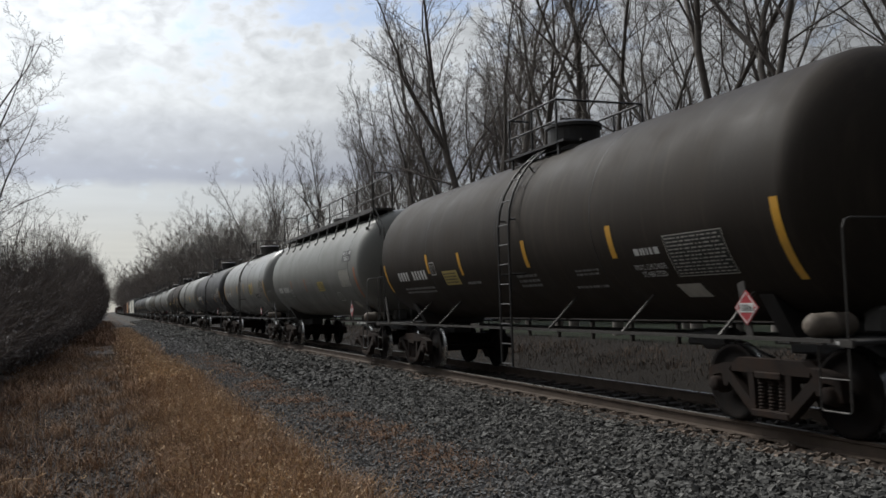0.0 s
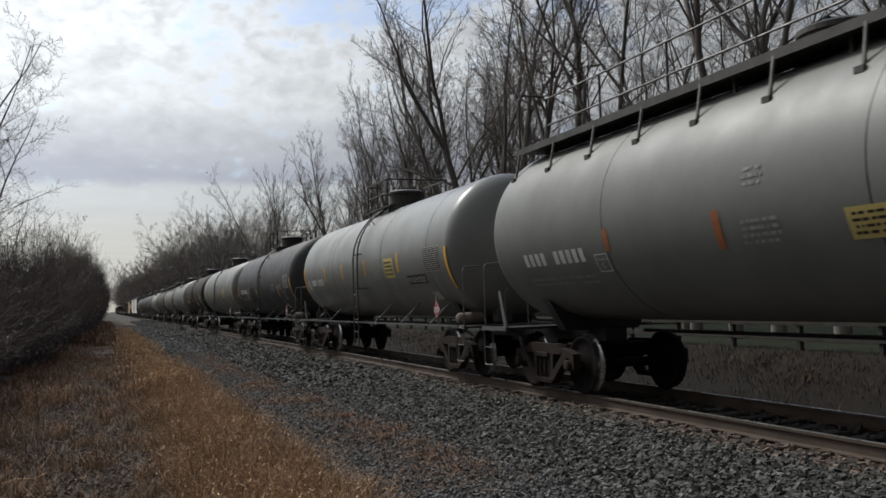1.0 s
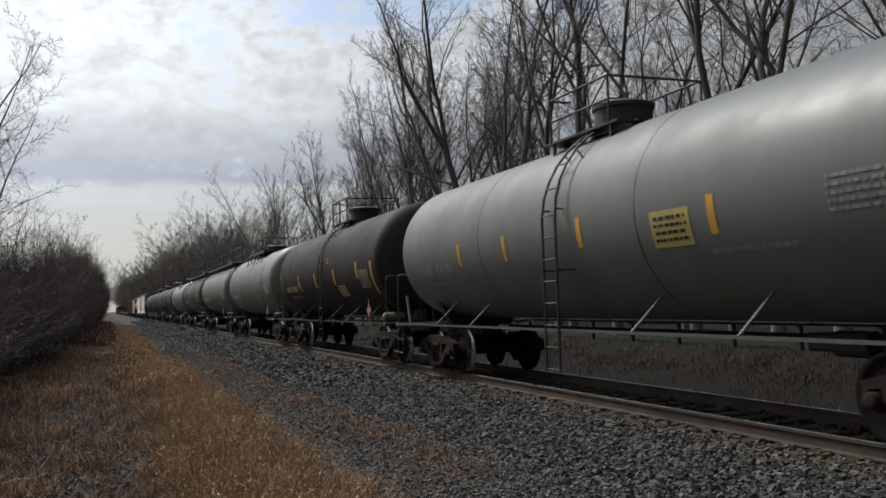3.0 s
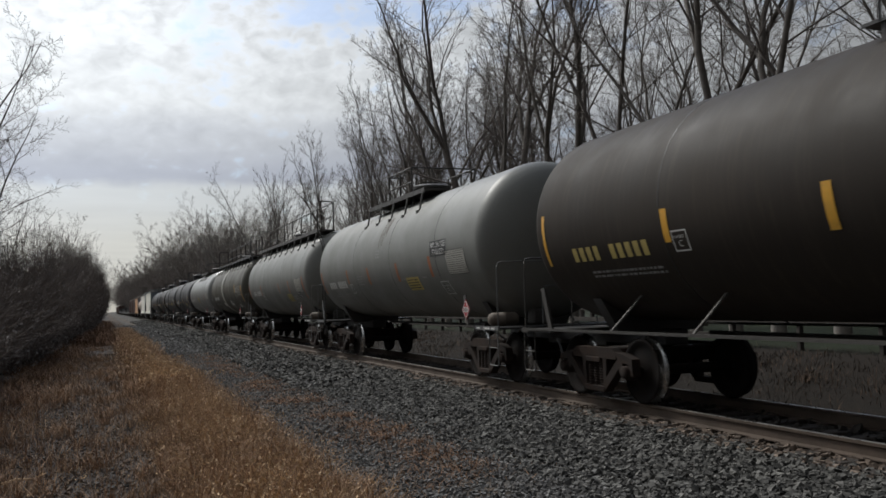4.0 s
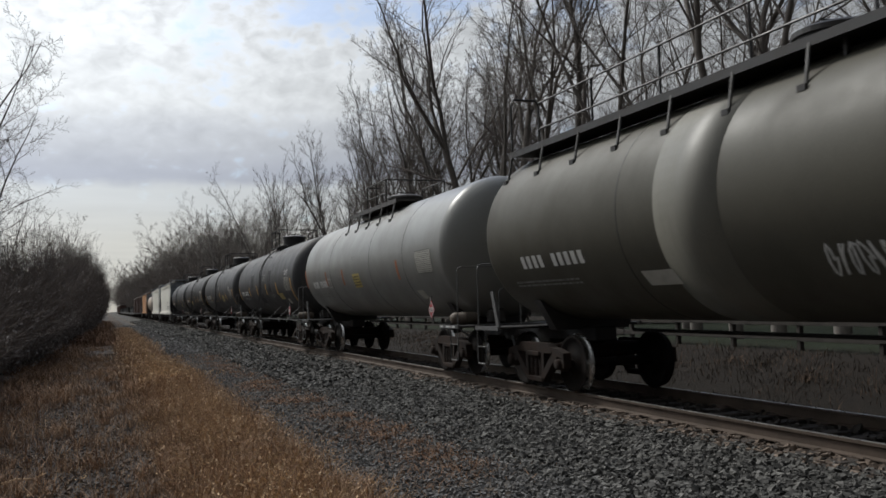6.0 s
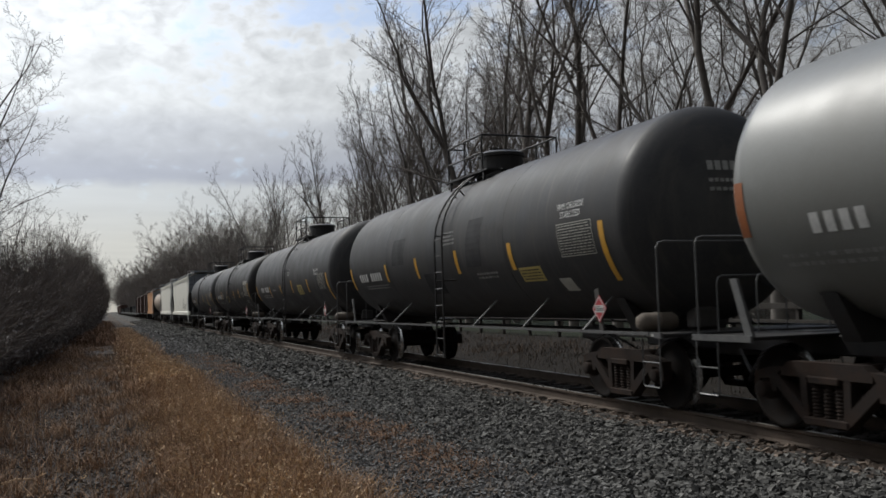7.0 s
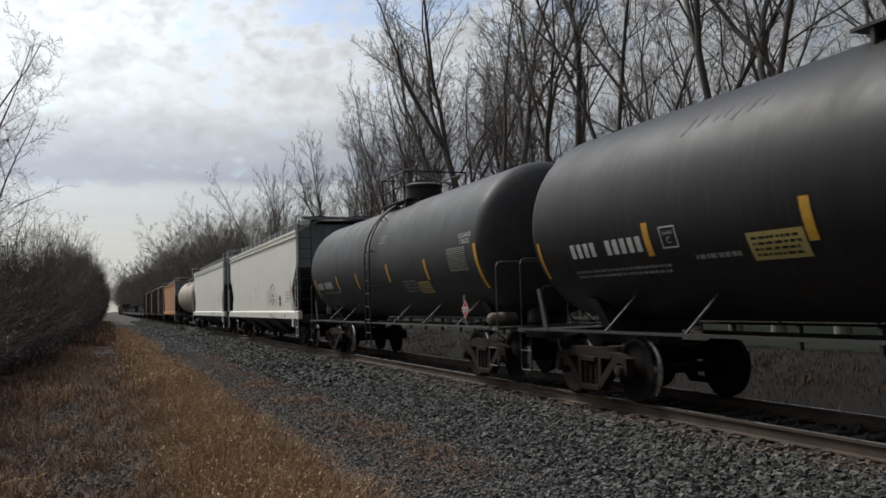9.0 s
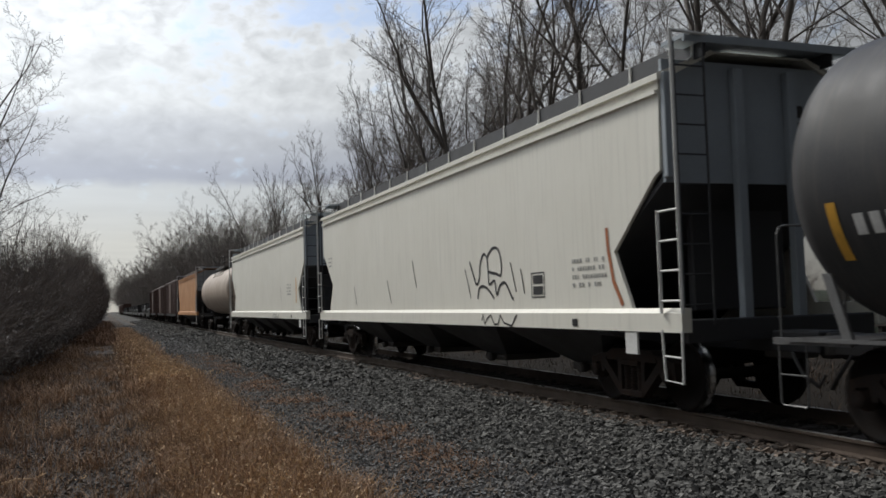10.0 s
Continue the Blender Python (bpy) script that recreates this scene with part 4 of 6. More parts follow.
def lines_of_bars(side, g, w, h, rng, rows=None, lift=0.006, fill=0.5):
    rows = rows or max(1, round(h / 0.085))
    step = h / rows
    for i in range(rows):
        b = h / 2 - (i + 0.5) * step
        a = -w / 2 + rng.uniform(0, 0.03)
        while a < w / 2 - 0.03:
            ln = min(rng.uniform(0.03, 0.11), w / 2 - a)
            side.quad(g, a, a + ln, b - step * fill / 2, b + step * fill / 2, lift)
            a += ln + rng.uniform(0.015, 0.04)


def mark(car, kind, y, z, w, h, bar_mat, rep_mat, rng):
    s = Side(y, z)
    g = Geo()
    if kind == "rep":
        # the car's identity mark as plain blocks
        h, wid = 0.21, w / 10.2
        for i in [0, 1, 2, 3] + [5.2 + j for j in range(5)]:
            g = Geo()
            s.quad(g, -w / 2 + i * wid, -w / 2 + (i + 0.62) * wid, -h / 2, h / 2)
            part("identity_block", g, rep_mat, car, "plain painted block")
    elif kind == "bar":
        s.quad(g, -w / 2, w / 2, -h / 2, h / 2)
        part("reflector_strip", g, bar_mat, car, "upright reflective strip")
    elif kind == "sign":
        s.quad(g, -w / 2, w / 2, -h / 2, h / 2)
        sign = part("notice", g, AMBER, car, "yellow notice panel")
        g2 = Geo()
        lines_of_bars(s, g2, w * 0.86, h * 0.8, rng, 4, 0.012, 0.45)
        tagged(part("lettering", g2, SIGN_BLACK, sign), kind="stuff")
    elif kind == "text":
        lines_of_bars(s, g, w, h, rng)
        tagged(part("small_stencil", g, FADED, car, "lines of faded small stencilling"), kind="stuff")
    elif kind == "water":
        s.words(g, "WATER CAPACITY", 0, 0.07, 0.055, w)
        s2 = Side(y, z)
        for i in (0, 1):
            s2.quad(g, -w * 0.3, w * 0.35, -0.05 - i * 0.09, -i * 0.09)
        part("small_stencil", g, FADED, car, "small white stencilling")
    elif kind in ("panel", "panelw"):
        white = kind == "panelw"
        s.quad(g, -w / 2, w / 2, -h / 2, h / 2)
        p = part("data_panel", g, PALE if white else SIGN_BLACK, car, "stencilled data panel")
        g2 = Geo()
        s.outline(g2, w, h, 0.012, 0.010)
        lines_of_bars(s, g2, w * 0.94, h * 0.92, rng, 11, 0.010, 0.36)
        tagged(part("lettering", g2, SIGN_BLACK if white else PALE, p), kind="stuff")
    elif kind in ("VCS", "VCSb", "VCS1"):
        bg = None
        if kind != "VCSb":
            s.quad(g, -w / 2, w / 2, -h / 2, h / 2)
            bg = part("contents_sign", g, SIGN_BLACK, car, "black contents sign with white words")
        g2 = Geo()
        if kind == "VCS1":
            s.words(g2, "VINYL CHLORIDE STABILIZED", 0, 0, 0.13, w * 0.92)
        else:
            s.words(g2, "VINYL CHLORIDE", 0, h * 0.24, h * 0.36, w * 0.94)
            s.words(g2, "STABILIZED", 0.02, -h * 0.24, h * 0.36, w * 0.7)
        part("contents_lettering", g2, WHITE, bg or car, "white stencilled words")
    elif kind == "FRA":
        lines_of_bars(s, g, w, h, rng, 1, 0.006, 0.8)
        part("small_stencil", g, WHITE, car, "white stencilling")
    elif kind == "box":
        s.outline(g, w, h, 0.018)
        s.words(g, "PLACARD", 0, h * 0.2, h * 0.13, w * 0.65)
        s.words(g, "C", 0, -h * 0.12, h * 0.3)
        part("stencil_box", g, WHITE, car, "white outlined stencil box")
    elif kind == "patch":
        s.quad(g, -w / 2, w / 2, -h / 2, h / 2, 0.007, -0.15)
        part("sticker", g, PALE, car, "pale rectangular sticker")
    elif kind == "band":
        g.lathe([(y - w / 2, R_TANK + 0.001), (y - w / 2, R_TANK + 0.004), (y + w / 2, R_TANK + 0.004), (y + w / 2, R_TANK + 0.001)], "y", (0, 0, Z_TANK), 64)
        part("repainted_band", g, BAND, car, "pale repainted band round the tank", smooth=True)
    elif kind == "block":
        s.quad(g, -w / 2, w / 2, -h / 2, h / 2, 0.004)
        part("painted_out_block", g, SIGN_BLACK, car, "black painted-out block")
    elif kind in ("stain", "scuff"):
        n = 5 if kind == "stain" else 7
        for i in range(n):
            x0 = -w / 2 + w * (i + rng.uniform(0.2, 0.8)) / n
            ln = h * rng.uniform(0.45, 1.0)
            g = Geo()
            s.quad(g, x0, x0 + rng.uniform(0.02, 0.06), h / 2 - ln, h / 2, 0.0035, rng.uniform(-0.06, 0.06) if kind == "stain" else 0.5)
            part(kind, g, STAIN if kind == "stain" else SCUFF, car)
    elif kind == "fade":
        s.quad(g, -w / 2, w / 2, -h / 2, h / 2, 0.003, 0.25)
        part("faded_patch", g, FADE, car, "sun-faded patch of paint")
    elif kind == "tag":
        for i in range(7):
            a = -w / 2 + w * (i + 0.5) / 7
            loop_ribbon(g, lambda p: s.at(p[0], p[1], 0.008), [(a + math.cos(t) * 0.07 + 0.02 * t, math.sin(t * 1.3 + i) * h * 0.42) for t in np.linspace(0, 5, 9)], 0.03)
        part("graffiti", g, WHITE, car, "white scrawl")


def loop_ribbon(g, put, pts, width):
    """A flat ribbon along a line of points."""
    o = len(g.v)
    m = len(pts)
    for i, p in enumerate(pts):
        q0, q1 = pts[max(0, i - 1)], pts[min(m - 1, i + 1)]
        d = Vector((q1[0] - q0[0], q1[1] - q0[1]))
        d = d.normalized() if d.length > 1e-6 else Vector((1, 0))
        n = Vector((-d.y, d.x)) * width / 2
        g.v += [put((p[0] + n.x, p[1] + n.y)), put((p[0] - n.x, p[1] - n.y))]
    for i in range(m - 1):
        g.f.append((o + 2 * i, o + 2 * i + 1, o + 2 * i + 3, o + 2 * i + 2))


def placard(car, y, z, x=-1.50):
    post = Geo().prism([(y + 0.16, z + 0.26), (y + 0.05, z + 0.29), (y - 0.06, z - 0.30), (y + 0.04, z - 0.30)], x + 0.012, x + 0.03)
    holder = part("placard_holder", post, STEEL, car)
    r = 0.19
    dia = Geo().prism([(y - r, z), (y, z + r), (y + r, z), (y, z - r)], x - 0.008, x)
    part("placard", dia, RED, holder, "red diamond hazard placard")
    edge = Geo()
    k = 0.165
    for a, b in (((y - k, z), (y, z + k)), ((y, z + k), (y + k, z)), ((y + k, z), (y, z - k)), ((y, z - k), (y - k, z))):
        edge.beam(a[0], a[1], b[0], b[1], 0.010, x - 0.012, x - 0.009)
    edge.prism([(y - 0.11, z - 0.05), (y + 0.11, z - 0.05), (y + 0.11, z + 0.05), (y - 0.11, z + 0.05)], x - 0.012, x - 0.009)
    part("placard_edge", edge, WHITE, holder)
    num = Geo()
    pts, fs, _ = text_flat("1086", 0.078)
    num.add([(x - 0.015, y - p[0], z + p[1]) for p in pts], fs)
    part("placard_number", num, SIGN_BLACK, holder)


def on_tank(phi, lift=0.0):
    r = R_TANK + lift
    return -r * math.cos(phi), Z_TANK + r * math.sin(phi)


def ladder(car, y, mat, wide=0.42):
    """Side ladder: straight up to the tank's middle, then bent over the top."""
    for s in (-1, 1):
        g = Geo()
        yy = y + s * wide / 2
        pts = [(-1.62, yy, 0.42), (-1.62, yy, 2.75)]
        for i in range(1, 8):
            ph = radians(4 + i * 10)
            xx, zz = on_tank(ph, 0.13)
            pts.append((xx, yy - s * 0.02 * i, zz))
        g.tube(pts, 0.021, 6)
        part("ladder_rail", g, mat, car)
    if "rung" not in _cache:
        _cache["rung"] = Geo().tube([(0, -wide / 2, 0), (0, wide / 2, 0)], 0.013, 5)
    key = "rung" + mat.name
    if key not in _cache:
        _cache[key] = _cache["rung"].mesh("ladder_rung", mat)
    for i in range(8):
        part("ladder_rung", _cache[key], mat, car, at=(-1.62, y, 0.46 + i * 0.33))
    for i in range(1, 5):
        xx, zz = on_tank(radians(4 + i * 15), 0.13)
        k = wide / 2 - 0.02 * i * 1.5
        part("ladder_rung", Geo().tube([(xx, y - k, zz), (xx, y + k, zz)], 0.013, 5), mat, car)
    for ph in (-28, 8, 42):
        xx, zz = on_tank(radians(ph))
        for s in (-1, 1):
            b = Geo()
            part("ladder_bracket", b.tube([(xx, y + s * wide / 2, zz), (min(-1.60, xx - 0.1) if ph < 20 else xx - 0.08, y + s * wide / 2, zz + (0.1 if ph > 20 else 0))], 0.016, 5), mat, car)


def dome(car, y, mat, railing=True, tall=0.38):
    top = Z_TANK + R_TANK
    g = Geo().lathe([(top - 0.06, 0.54), (top + 0.06, 0.54), (top + 0.07, 0.47), (top + tall - 0.12, 0.47), (top + tall - 0.11, 0.51), (top + tall - 0.05, 0.51), (top + tall, 0.40), (top + tall + 0.015, 0.1)], "z", (0, y, 0), 28)
    d = part("protective_housing", g, mat, car, "round valve housing with a bolted lid", smooth=False)
    h = Geo().tube([(-0.25, y, top + tall - 0.02), (-0.25, y, top + tall + 0.08), (0.25, y, top + tall + 0.08), (0.25, y, top + tall - 0.02)], 0.016, 5)
    part("lid_handle", h, mat, d)
    # platform with gratings
    p = Geo()
    zp = top - 0.03
    for s in (-1, 1):
        p.box((s * 0.70, y, zp), (0.30, 2.3, 0.035))
        p.box((0, y + s * 1.05, zp), (1.10, 0.36, 0.033))
        for e in (-1, 1):
            p.beam(y + e * 0.9, zp, y + e * 0.9, zp - 0.3, 0.05, s * 0.80 - 0.02, s * 0.80 + 0.02)
    part("platform", p, mat, car, "narrow grating platform round the housing")
    if railing:
        for s in (-1, 1):
            x = s * 0.84
            for z in (0.36, 0.72):
                part("handrail", Geo().tube([(x, y - 0.92, zp + z), (x, y + 0.92, zp + z)], 0.019, 6), mat, car)
            for yy in (-0.92, 0.0, 0.92):
                part("railing_post", Geo().tube([(x, y + yy, zp - 0.02), (x, y + yy, zp + 0.72)], 0.021, 6), mat, car)
        for e in (-1, 1):
            part("handrail", Geo().tube([(-0.84, y + e * 0.92, zp + 0.72), (-0.45 if e > 0 else 0.84, y + e * 0.92, zp + 0.72)], 0.019, 6), mat, car)


def walkway(car, y0, y1, mat, railing=True):
    """Long running board on brackets along the near shoulder of the tank."""
    zw = Z_TANK + R_TANK - 0.02
    g = Geo().box((-0.70, (y0 + y1) / 2, zw), (0.62, y1 - y0, 0.05))
    g.box((-1.005, (y0 + y1) / 2, zw - 0.012), (0.02, y1 - y0, 0.11))
    part("running_board", g, mat, car, "long narrow grating walkway")
    n = max(3, round((y1 - y0) / 1.25))
    for i in range(n + 1):
        y = y0 + 0.12 + (y1 - y0 - 0.24) * i / n
        xx, zz = on_tank(radians(40))
        b = Geo().tube([(-1.0, y, zw - 0.03), (xx + 0.02, y - 0.05, zz - 0.02)], 0.024, 5)
        b.box((xx - 0.02, y - 0.05, zz - 0.01), (0.05, 0.12, 0.07))
        part("walkway_bracket", b, mat, car)
    if railing:
        m = max(2, round((y1 - y0) / 1.9))
        for i in range(m + 1):
            y = y0 + 0.06 + (y1 - y0 - 0.12) * i / m
            part("railing_post", Geo().tube([(-0.42, y, zw), (-0.42, y, zw + 0.98)], 0.022, 5), mat, car)
        for y in (y0 + 0.08, y1 - 0.08):
            part("railing_hoop", Geo().tube([(-0.98, y, zw), (-0.98, y, zw + 0.92), (-0.92, y, zw + 1.02), (-0.48, y, zw + 1.02), (-0.42, y, zw + 0.92), (-0.42, y, zw)], 0.02, 6), mat, car)
        for z in (0.5, 0.98):
            part("handrail", Geo().tube([(-0.42, y0 + 0.06, zw + z), (-0.42, y1 - 0.06, zw + z)], 0.018, 5), mat, car)


def tank_end(car, s, shell_end, y_end, mat, rail_mat, reservoir):
    """Platform, sill and handrails at one end; s: +1 far end, -1 near end."""
    yb = shell_end - 0.75
    sill = Geo().box((0, s * (yb + y_end - 0.75) / 2 + 0, 0.90), (0.42, abs(y_end - 0.75 - yb) + 1.6, 0.24), 0.02)
    part("stub_sill", sill, BLACK, car)
    # saddle from the sill up to the shell
    sad = Geo()
    sad.prism([(-0.7, 0.98), (0.7, 0.98), (1.0, 1.50), (0.7, 1.30), (0, 1.17), (-0.7, 1.30), (-1.0, 1.50)], s * (yb - 0.25) - 0.12, s * (yb - 0.25) + 0.12, axis="y")
    part("saddle", sad, BLACK, car)
    deck = Geo().box((0, s * (y_end - 0.92), 1.02), (2.86, 0.95, 0.04), 0.008)
    part("end_platform", deck, BLACK, car)
    for x in (-1.45, 1.45):
        part("platform_edge", Geo().box((x, s * (y_end - 0.95), 1.02), (0.04, 1.02, 0.07)), rail_mat, car)
    if s > 0:
        plate = Geo().prism([(shell_end - 0.02, 1.68), (shell_end - 0.13, 1.68), (shell_end - 0.36, 1.04), (shell_end - 0.24, 1.04)], -1.44, -1.40)
        part("corner_plate", plate, rail_mat, car)
    # railing across the end, and a lower one at the drawbar
    for half, top, yy in ((1.43, 2.2, y_end - 0.52), (0.55, 1.75, y_end - 0.50)):
        y = s * yy
        g = Geo().tube([(-half, y, 1.0), (-half, y, top - 0.09), (-half + 0.03, y, top - 0.02), (-half + 0.1, y, top), (half - 0.1, y, top), (half - 0.03, y, top - 0.02), (half, y, top - 0.09), (half, y, 1.0)], 0.012, 6)
        part("handrail", g, rail_mat, car)
    for x in (-1.45, 1.45):
        y0, y1 = s * (y_end - 0.50), s * (y_end - 0.88)
        g = Geo().tube([(x, y0, 1.0), (x, y0, 0.40), (x, y0 - s * 0.03, 0.37), (x, y1 + s * 0.03, 0.37), (x, y1, 0.40), (x, y1, 1.0)], 0.011, 5)
        g.tube([(x, y0, 0.68), (x, y1, 0.68)], 0.009, 5)
        part("sill_step", g, rail_mat, car)
    if s < 0:
        g = Geo()
        for y0, n in ((-y_end + 1.38, 3), (-y_end + 1.05, 5), (-y_end + 0.72, 3)):
            for k in range(n):
                g.box((-1.474, y0 - k * 0.055, 1.02), (0.004, 0.04, 0.035))
        tagged(part("small_stencil", g, WHITE, car, "small white stencilling on the sill"), kind="stuff")
    if reservoir:
        a = Geo()
        a.lathe([(-0.30, 0.03), (-0.28, 0.09), (-0.22, 0.125), (-0.04, 0.125), (-0.035, 0.132), (0.035, 0.132), (0.04, 0.125), (0.22, 0.125), (0.28, 0.09), (0.30, 0.03)], "x", (-1.05, s * (y_end - 1.12), 1.17), 18)
        part("air_reservoir", a, CREAM, car, "grimy cream air reservoir", smooth=True)
        w = Geo()
        ring = [(0.62 + 0.26 * math.cos(t), s * (y_end - 0.80), 1.85 + 0.26 * math.sin(t)) for t in np.linspace(0, 2 * math.pi, 17)]
        w.tube(ring, 0.016, 5, caps=False)
        for k in range(3):
            t = k * math.pi / 3
            w.tube([(0.62 - 0.26 * math.cos(t), s * (y_end - 0.80), 1.85 - 0.26 * math.sin(t)), (0.62 + 0.26 * math.cos(t), s * (y_end - 0.80), 1.85 + 0.26 * math.sin(t))], 0.01, 4)
        part("brake_wheel", w, mat, car)
        valve = Geo().box((-0.35, s * (y_end - 1.1), 1.2), (0.34, 0.28, 0.3), 0.04).tube([(-0.3, s * (y_end - 1.1), 1.3), (0.2, s * (y_end - 1.15), 1.45), (0.4, s * (y_end - 1.1), 1.1)], 0.025, 6)
        part("brake_valve", valve, STEEL, car)


def head_blocks(car, end, mat):
    """Identity blocks and small lines on the near end's head."""
    g = Geo()

    def put(x, z):
        rr = min(0.98, math.hypot(x, z - Z_TANK) / R_TANK)
        return (x, -(end + HEAD * math.sqrt(1 - rr * rr) + 0.012), z)

    for row, (z, h, n, w) in enumerate(((3.22, 0.13, 9, 0.085), (3.02, 0.05, 10, 0.06), (2.9, 0.05, 8, 0.07))):
        for i in range(n):
            if row == 0 and i == 4:
                continue
            x = -0.45 + i * w * 1.35
            o = len(g.v)
            g.v += [put(x, z - h / 2), put(x + w, z - h / 2), put(x + w, z + h / 2), put(x, z + h / 2)]
            g.f.append((o, o + 1, o + 2, o + 3))
    tagged(part("head_stencil", g, mat, car, "faded stencil blocks on the tank head"), kind="stuff")


def tank_car(name_label, pitch, paint, marks, style="sill", bars=None, rep=None, seed=0, seams=(), full=True, dark_rail=False, far_shell=-0.15, ladder_at=7.65, dome_at=7.3):
    """style: sill (side rail, ladder, housing platform), board (full walkway), half (short walkway)."""
    rng = random.Random(seed)
    car = thing("tank_car", name_label, "tank car", "freight cars of the train")
    end = pitch / 2 - 1.1          # where the shell meets its heads
    y_end = pitch / 2              # coupler face
    # heads: flattened half ellipsoids; they start well inside the couplers
    near_end, far_end = end - 0.22, end + far_shell
    head = [(HEAD * math.cos(w), max(0.02, R_TANK * math.sin(w))) for w in [radians(q) for q in (0, 8, 18, 28, 38, 48, 58, 67, 75, 82, 87)]]
    prof = [(-near_end - h, r) for h, r in head] + [(-near_end, R_TANK)]
    prof += [(-near_end + (near_end + far_end) * i / 10, R_TANK) for i in range(1, 10)]
    prof += [(far_end, R_TANK)] + [(far_end + h, r) for h, r in reversed(head)]
    shell = part("tank_shell", Geo().lathe(prof, "y", (0, 0, Z_TANK), 72), TANK_PAINT[paint], car, smooth=True)
    metal = BLACK if paint in ("black", "charcoal", "brown", "drab") else STEEL
    rails = STEEL if dark_rail else GALV
    yl = pitch / 2 - 1.0
    for s_ in seams:
        y = yl - s_
        g = Geo().lathe([(y - 0.008, R_TANK - 0.002), (y - 0.008, R_TANK + 0.003), (y + 0.008, R_TANK + 0.003), (y + 0.008, R_TANK - 0.002)], "y", (0, 0, Z_TANK), 72)
        part("jacket_seam", g, SIGN_BLACK, shell)
    ty = pitch / 2 - 2.05
    truck(car, ty, full)
    truck(car, -ty, full)
    coupler(car, y_end, 1)
    coupler(car, y_end, -1)
    tank_end(car, 1, end, y_end, metal, rails if full else metal, False)
    tank_end(car, -1, end, y_end, metal, rails if full else metal, True)
    if style == "sill":
        for x in (-1.5, 1.5):
            g = Geo().box((x, 0, 1.04), (0.03, 2 * end + 0.9, 0.038))
            part("side_rail", g, rails, car, "slim side rail below the tank")
        for s in (-1, 1):
            for y in (-end + 1.2, -end + 3.2, -end + 5.3, end - 2.2, end - 4.0):
                part("rail_brace", Geo().tube([(s * 1.5, y, 1.05), (s * 0.98, y, 1.53)], 0.02, 5), rails, car)
        ladder(car, yl - ladder_at, metal)
        dome(car, yl - dome_at, metal, tall=0.5)
    elif style == "board":
        walkway(car, -end + 0.1, end - 0.1, metal)
        dome(car, 0, metal, railing=False)
        r = Geo()
        for e in (-1, 1):
            r.tube([(-1.0, -end + 0.15 + e * 0.18, Z_TANK + R_TANK), (-0.9, -end - 0.35 + e * 0.18, Z_TANK + 0.9), (-0.95, -end - 0.5 + e * 0.18, Z_TANK - 0.3), (-1.0, -end - 0.5 + e * 0.18, 1.1)], 0.018, 5)
        part("end_ladder", r, metal, car)
    else:
        walkway(car, -2.3, 2.3, metal, railing=False)
        dome(car, 0, metal, railing=True)
    # brake gear below the belly, near the end with the hand brake
    u = Geo().tube([(0.25, -end + 2, 0.97), (0.25, end - 2, 0.97)], 0.03, 5).box((0.05, -end + 3.5, 0.92), (0.34, 0.42, 0.22), 0.03)
    u.lathe([(-end + 2.55, 0.03), (-end + 2.6, 0.15), (-end + 3.1, 0.15), (-end + 3.15, 0.03)], "y", (-0.2, 0, 0.92), 14)
    u.tube([(-0.2, -end + 2.6, 0.92), (-0.15, -end + 1.9, 0.70)], 0.02, 5)
    part("brake_rigging", u, BLACK, car)
    bm_, rm_ = bars or YELLOW, rep or WHITE
    for kind, s_, z, w, h in marks:
        mark(car, kind, yl - s_, z, w, h, bm_, rm_, rng)
    if full:
        placard(car, -end + 0.72, 1.36)
        head_blocks(car, near_end, FADED)
    return car


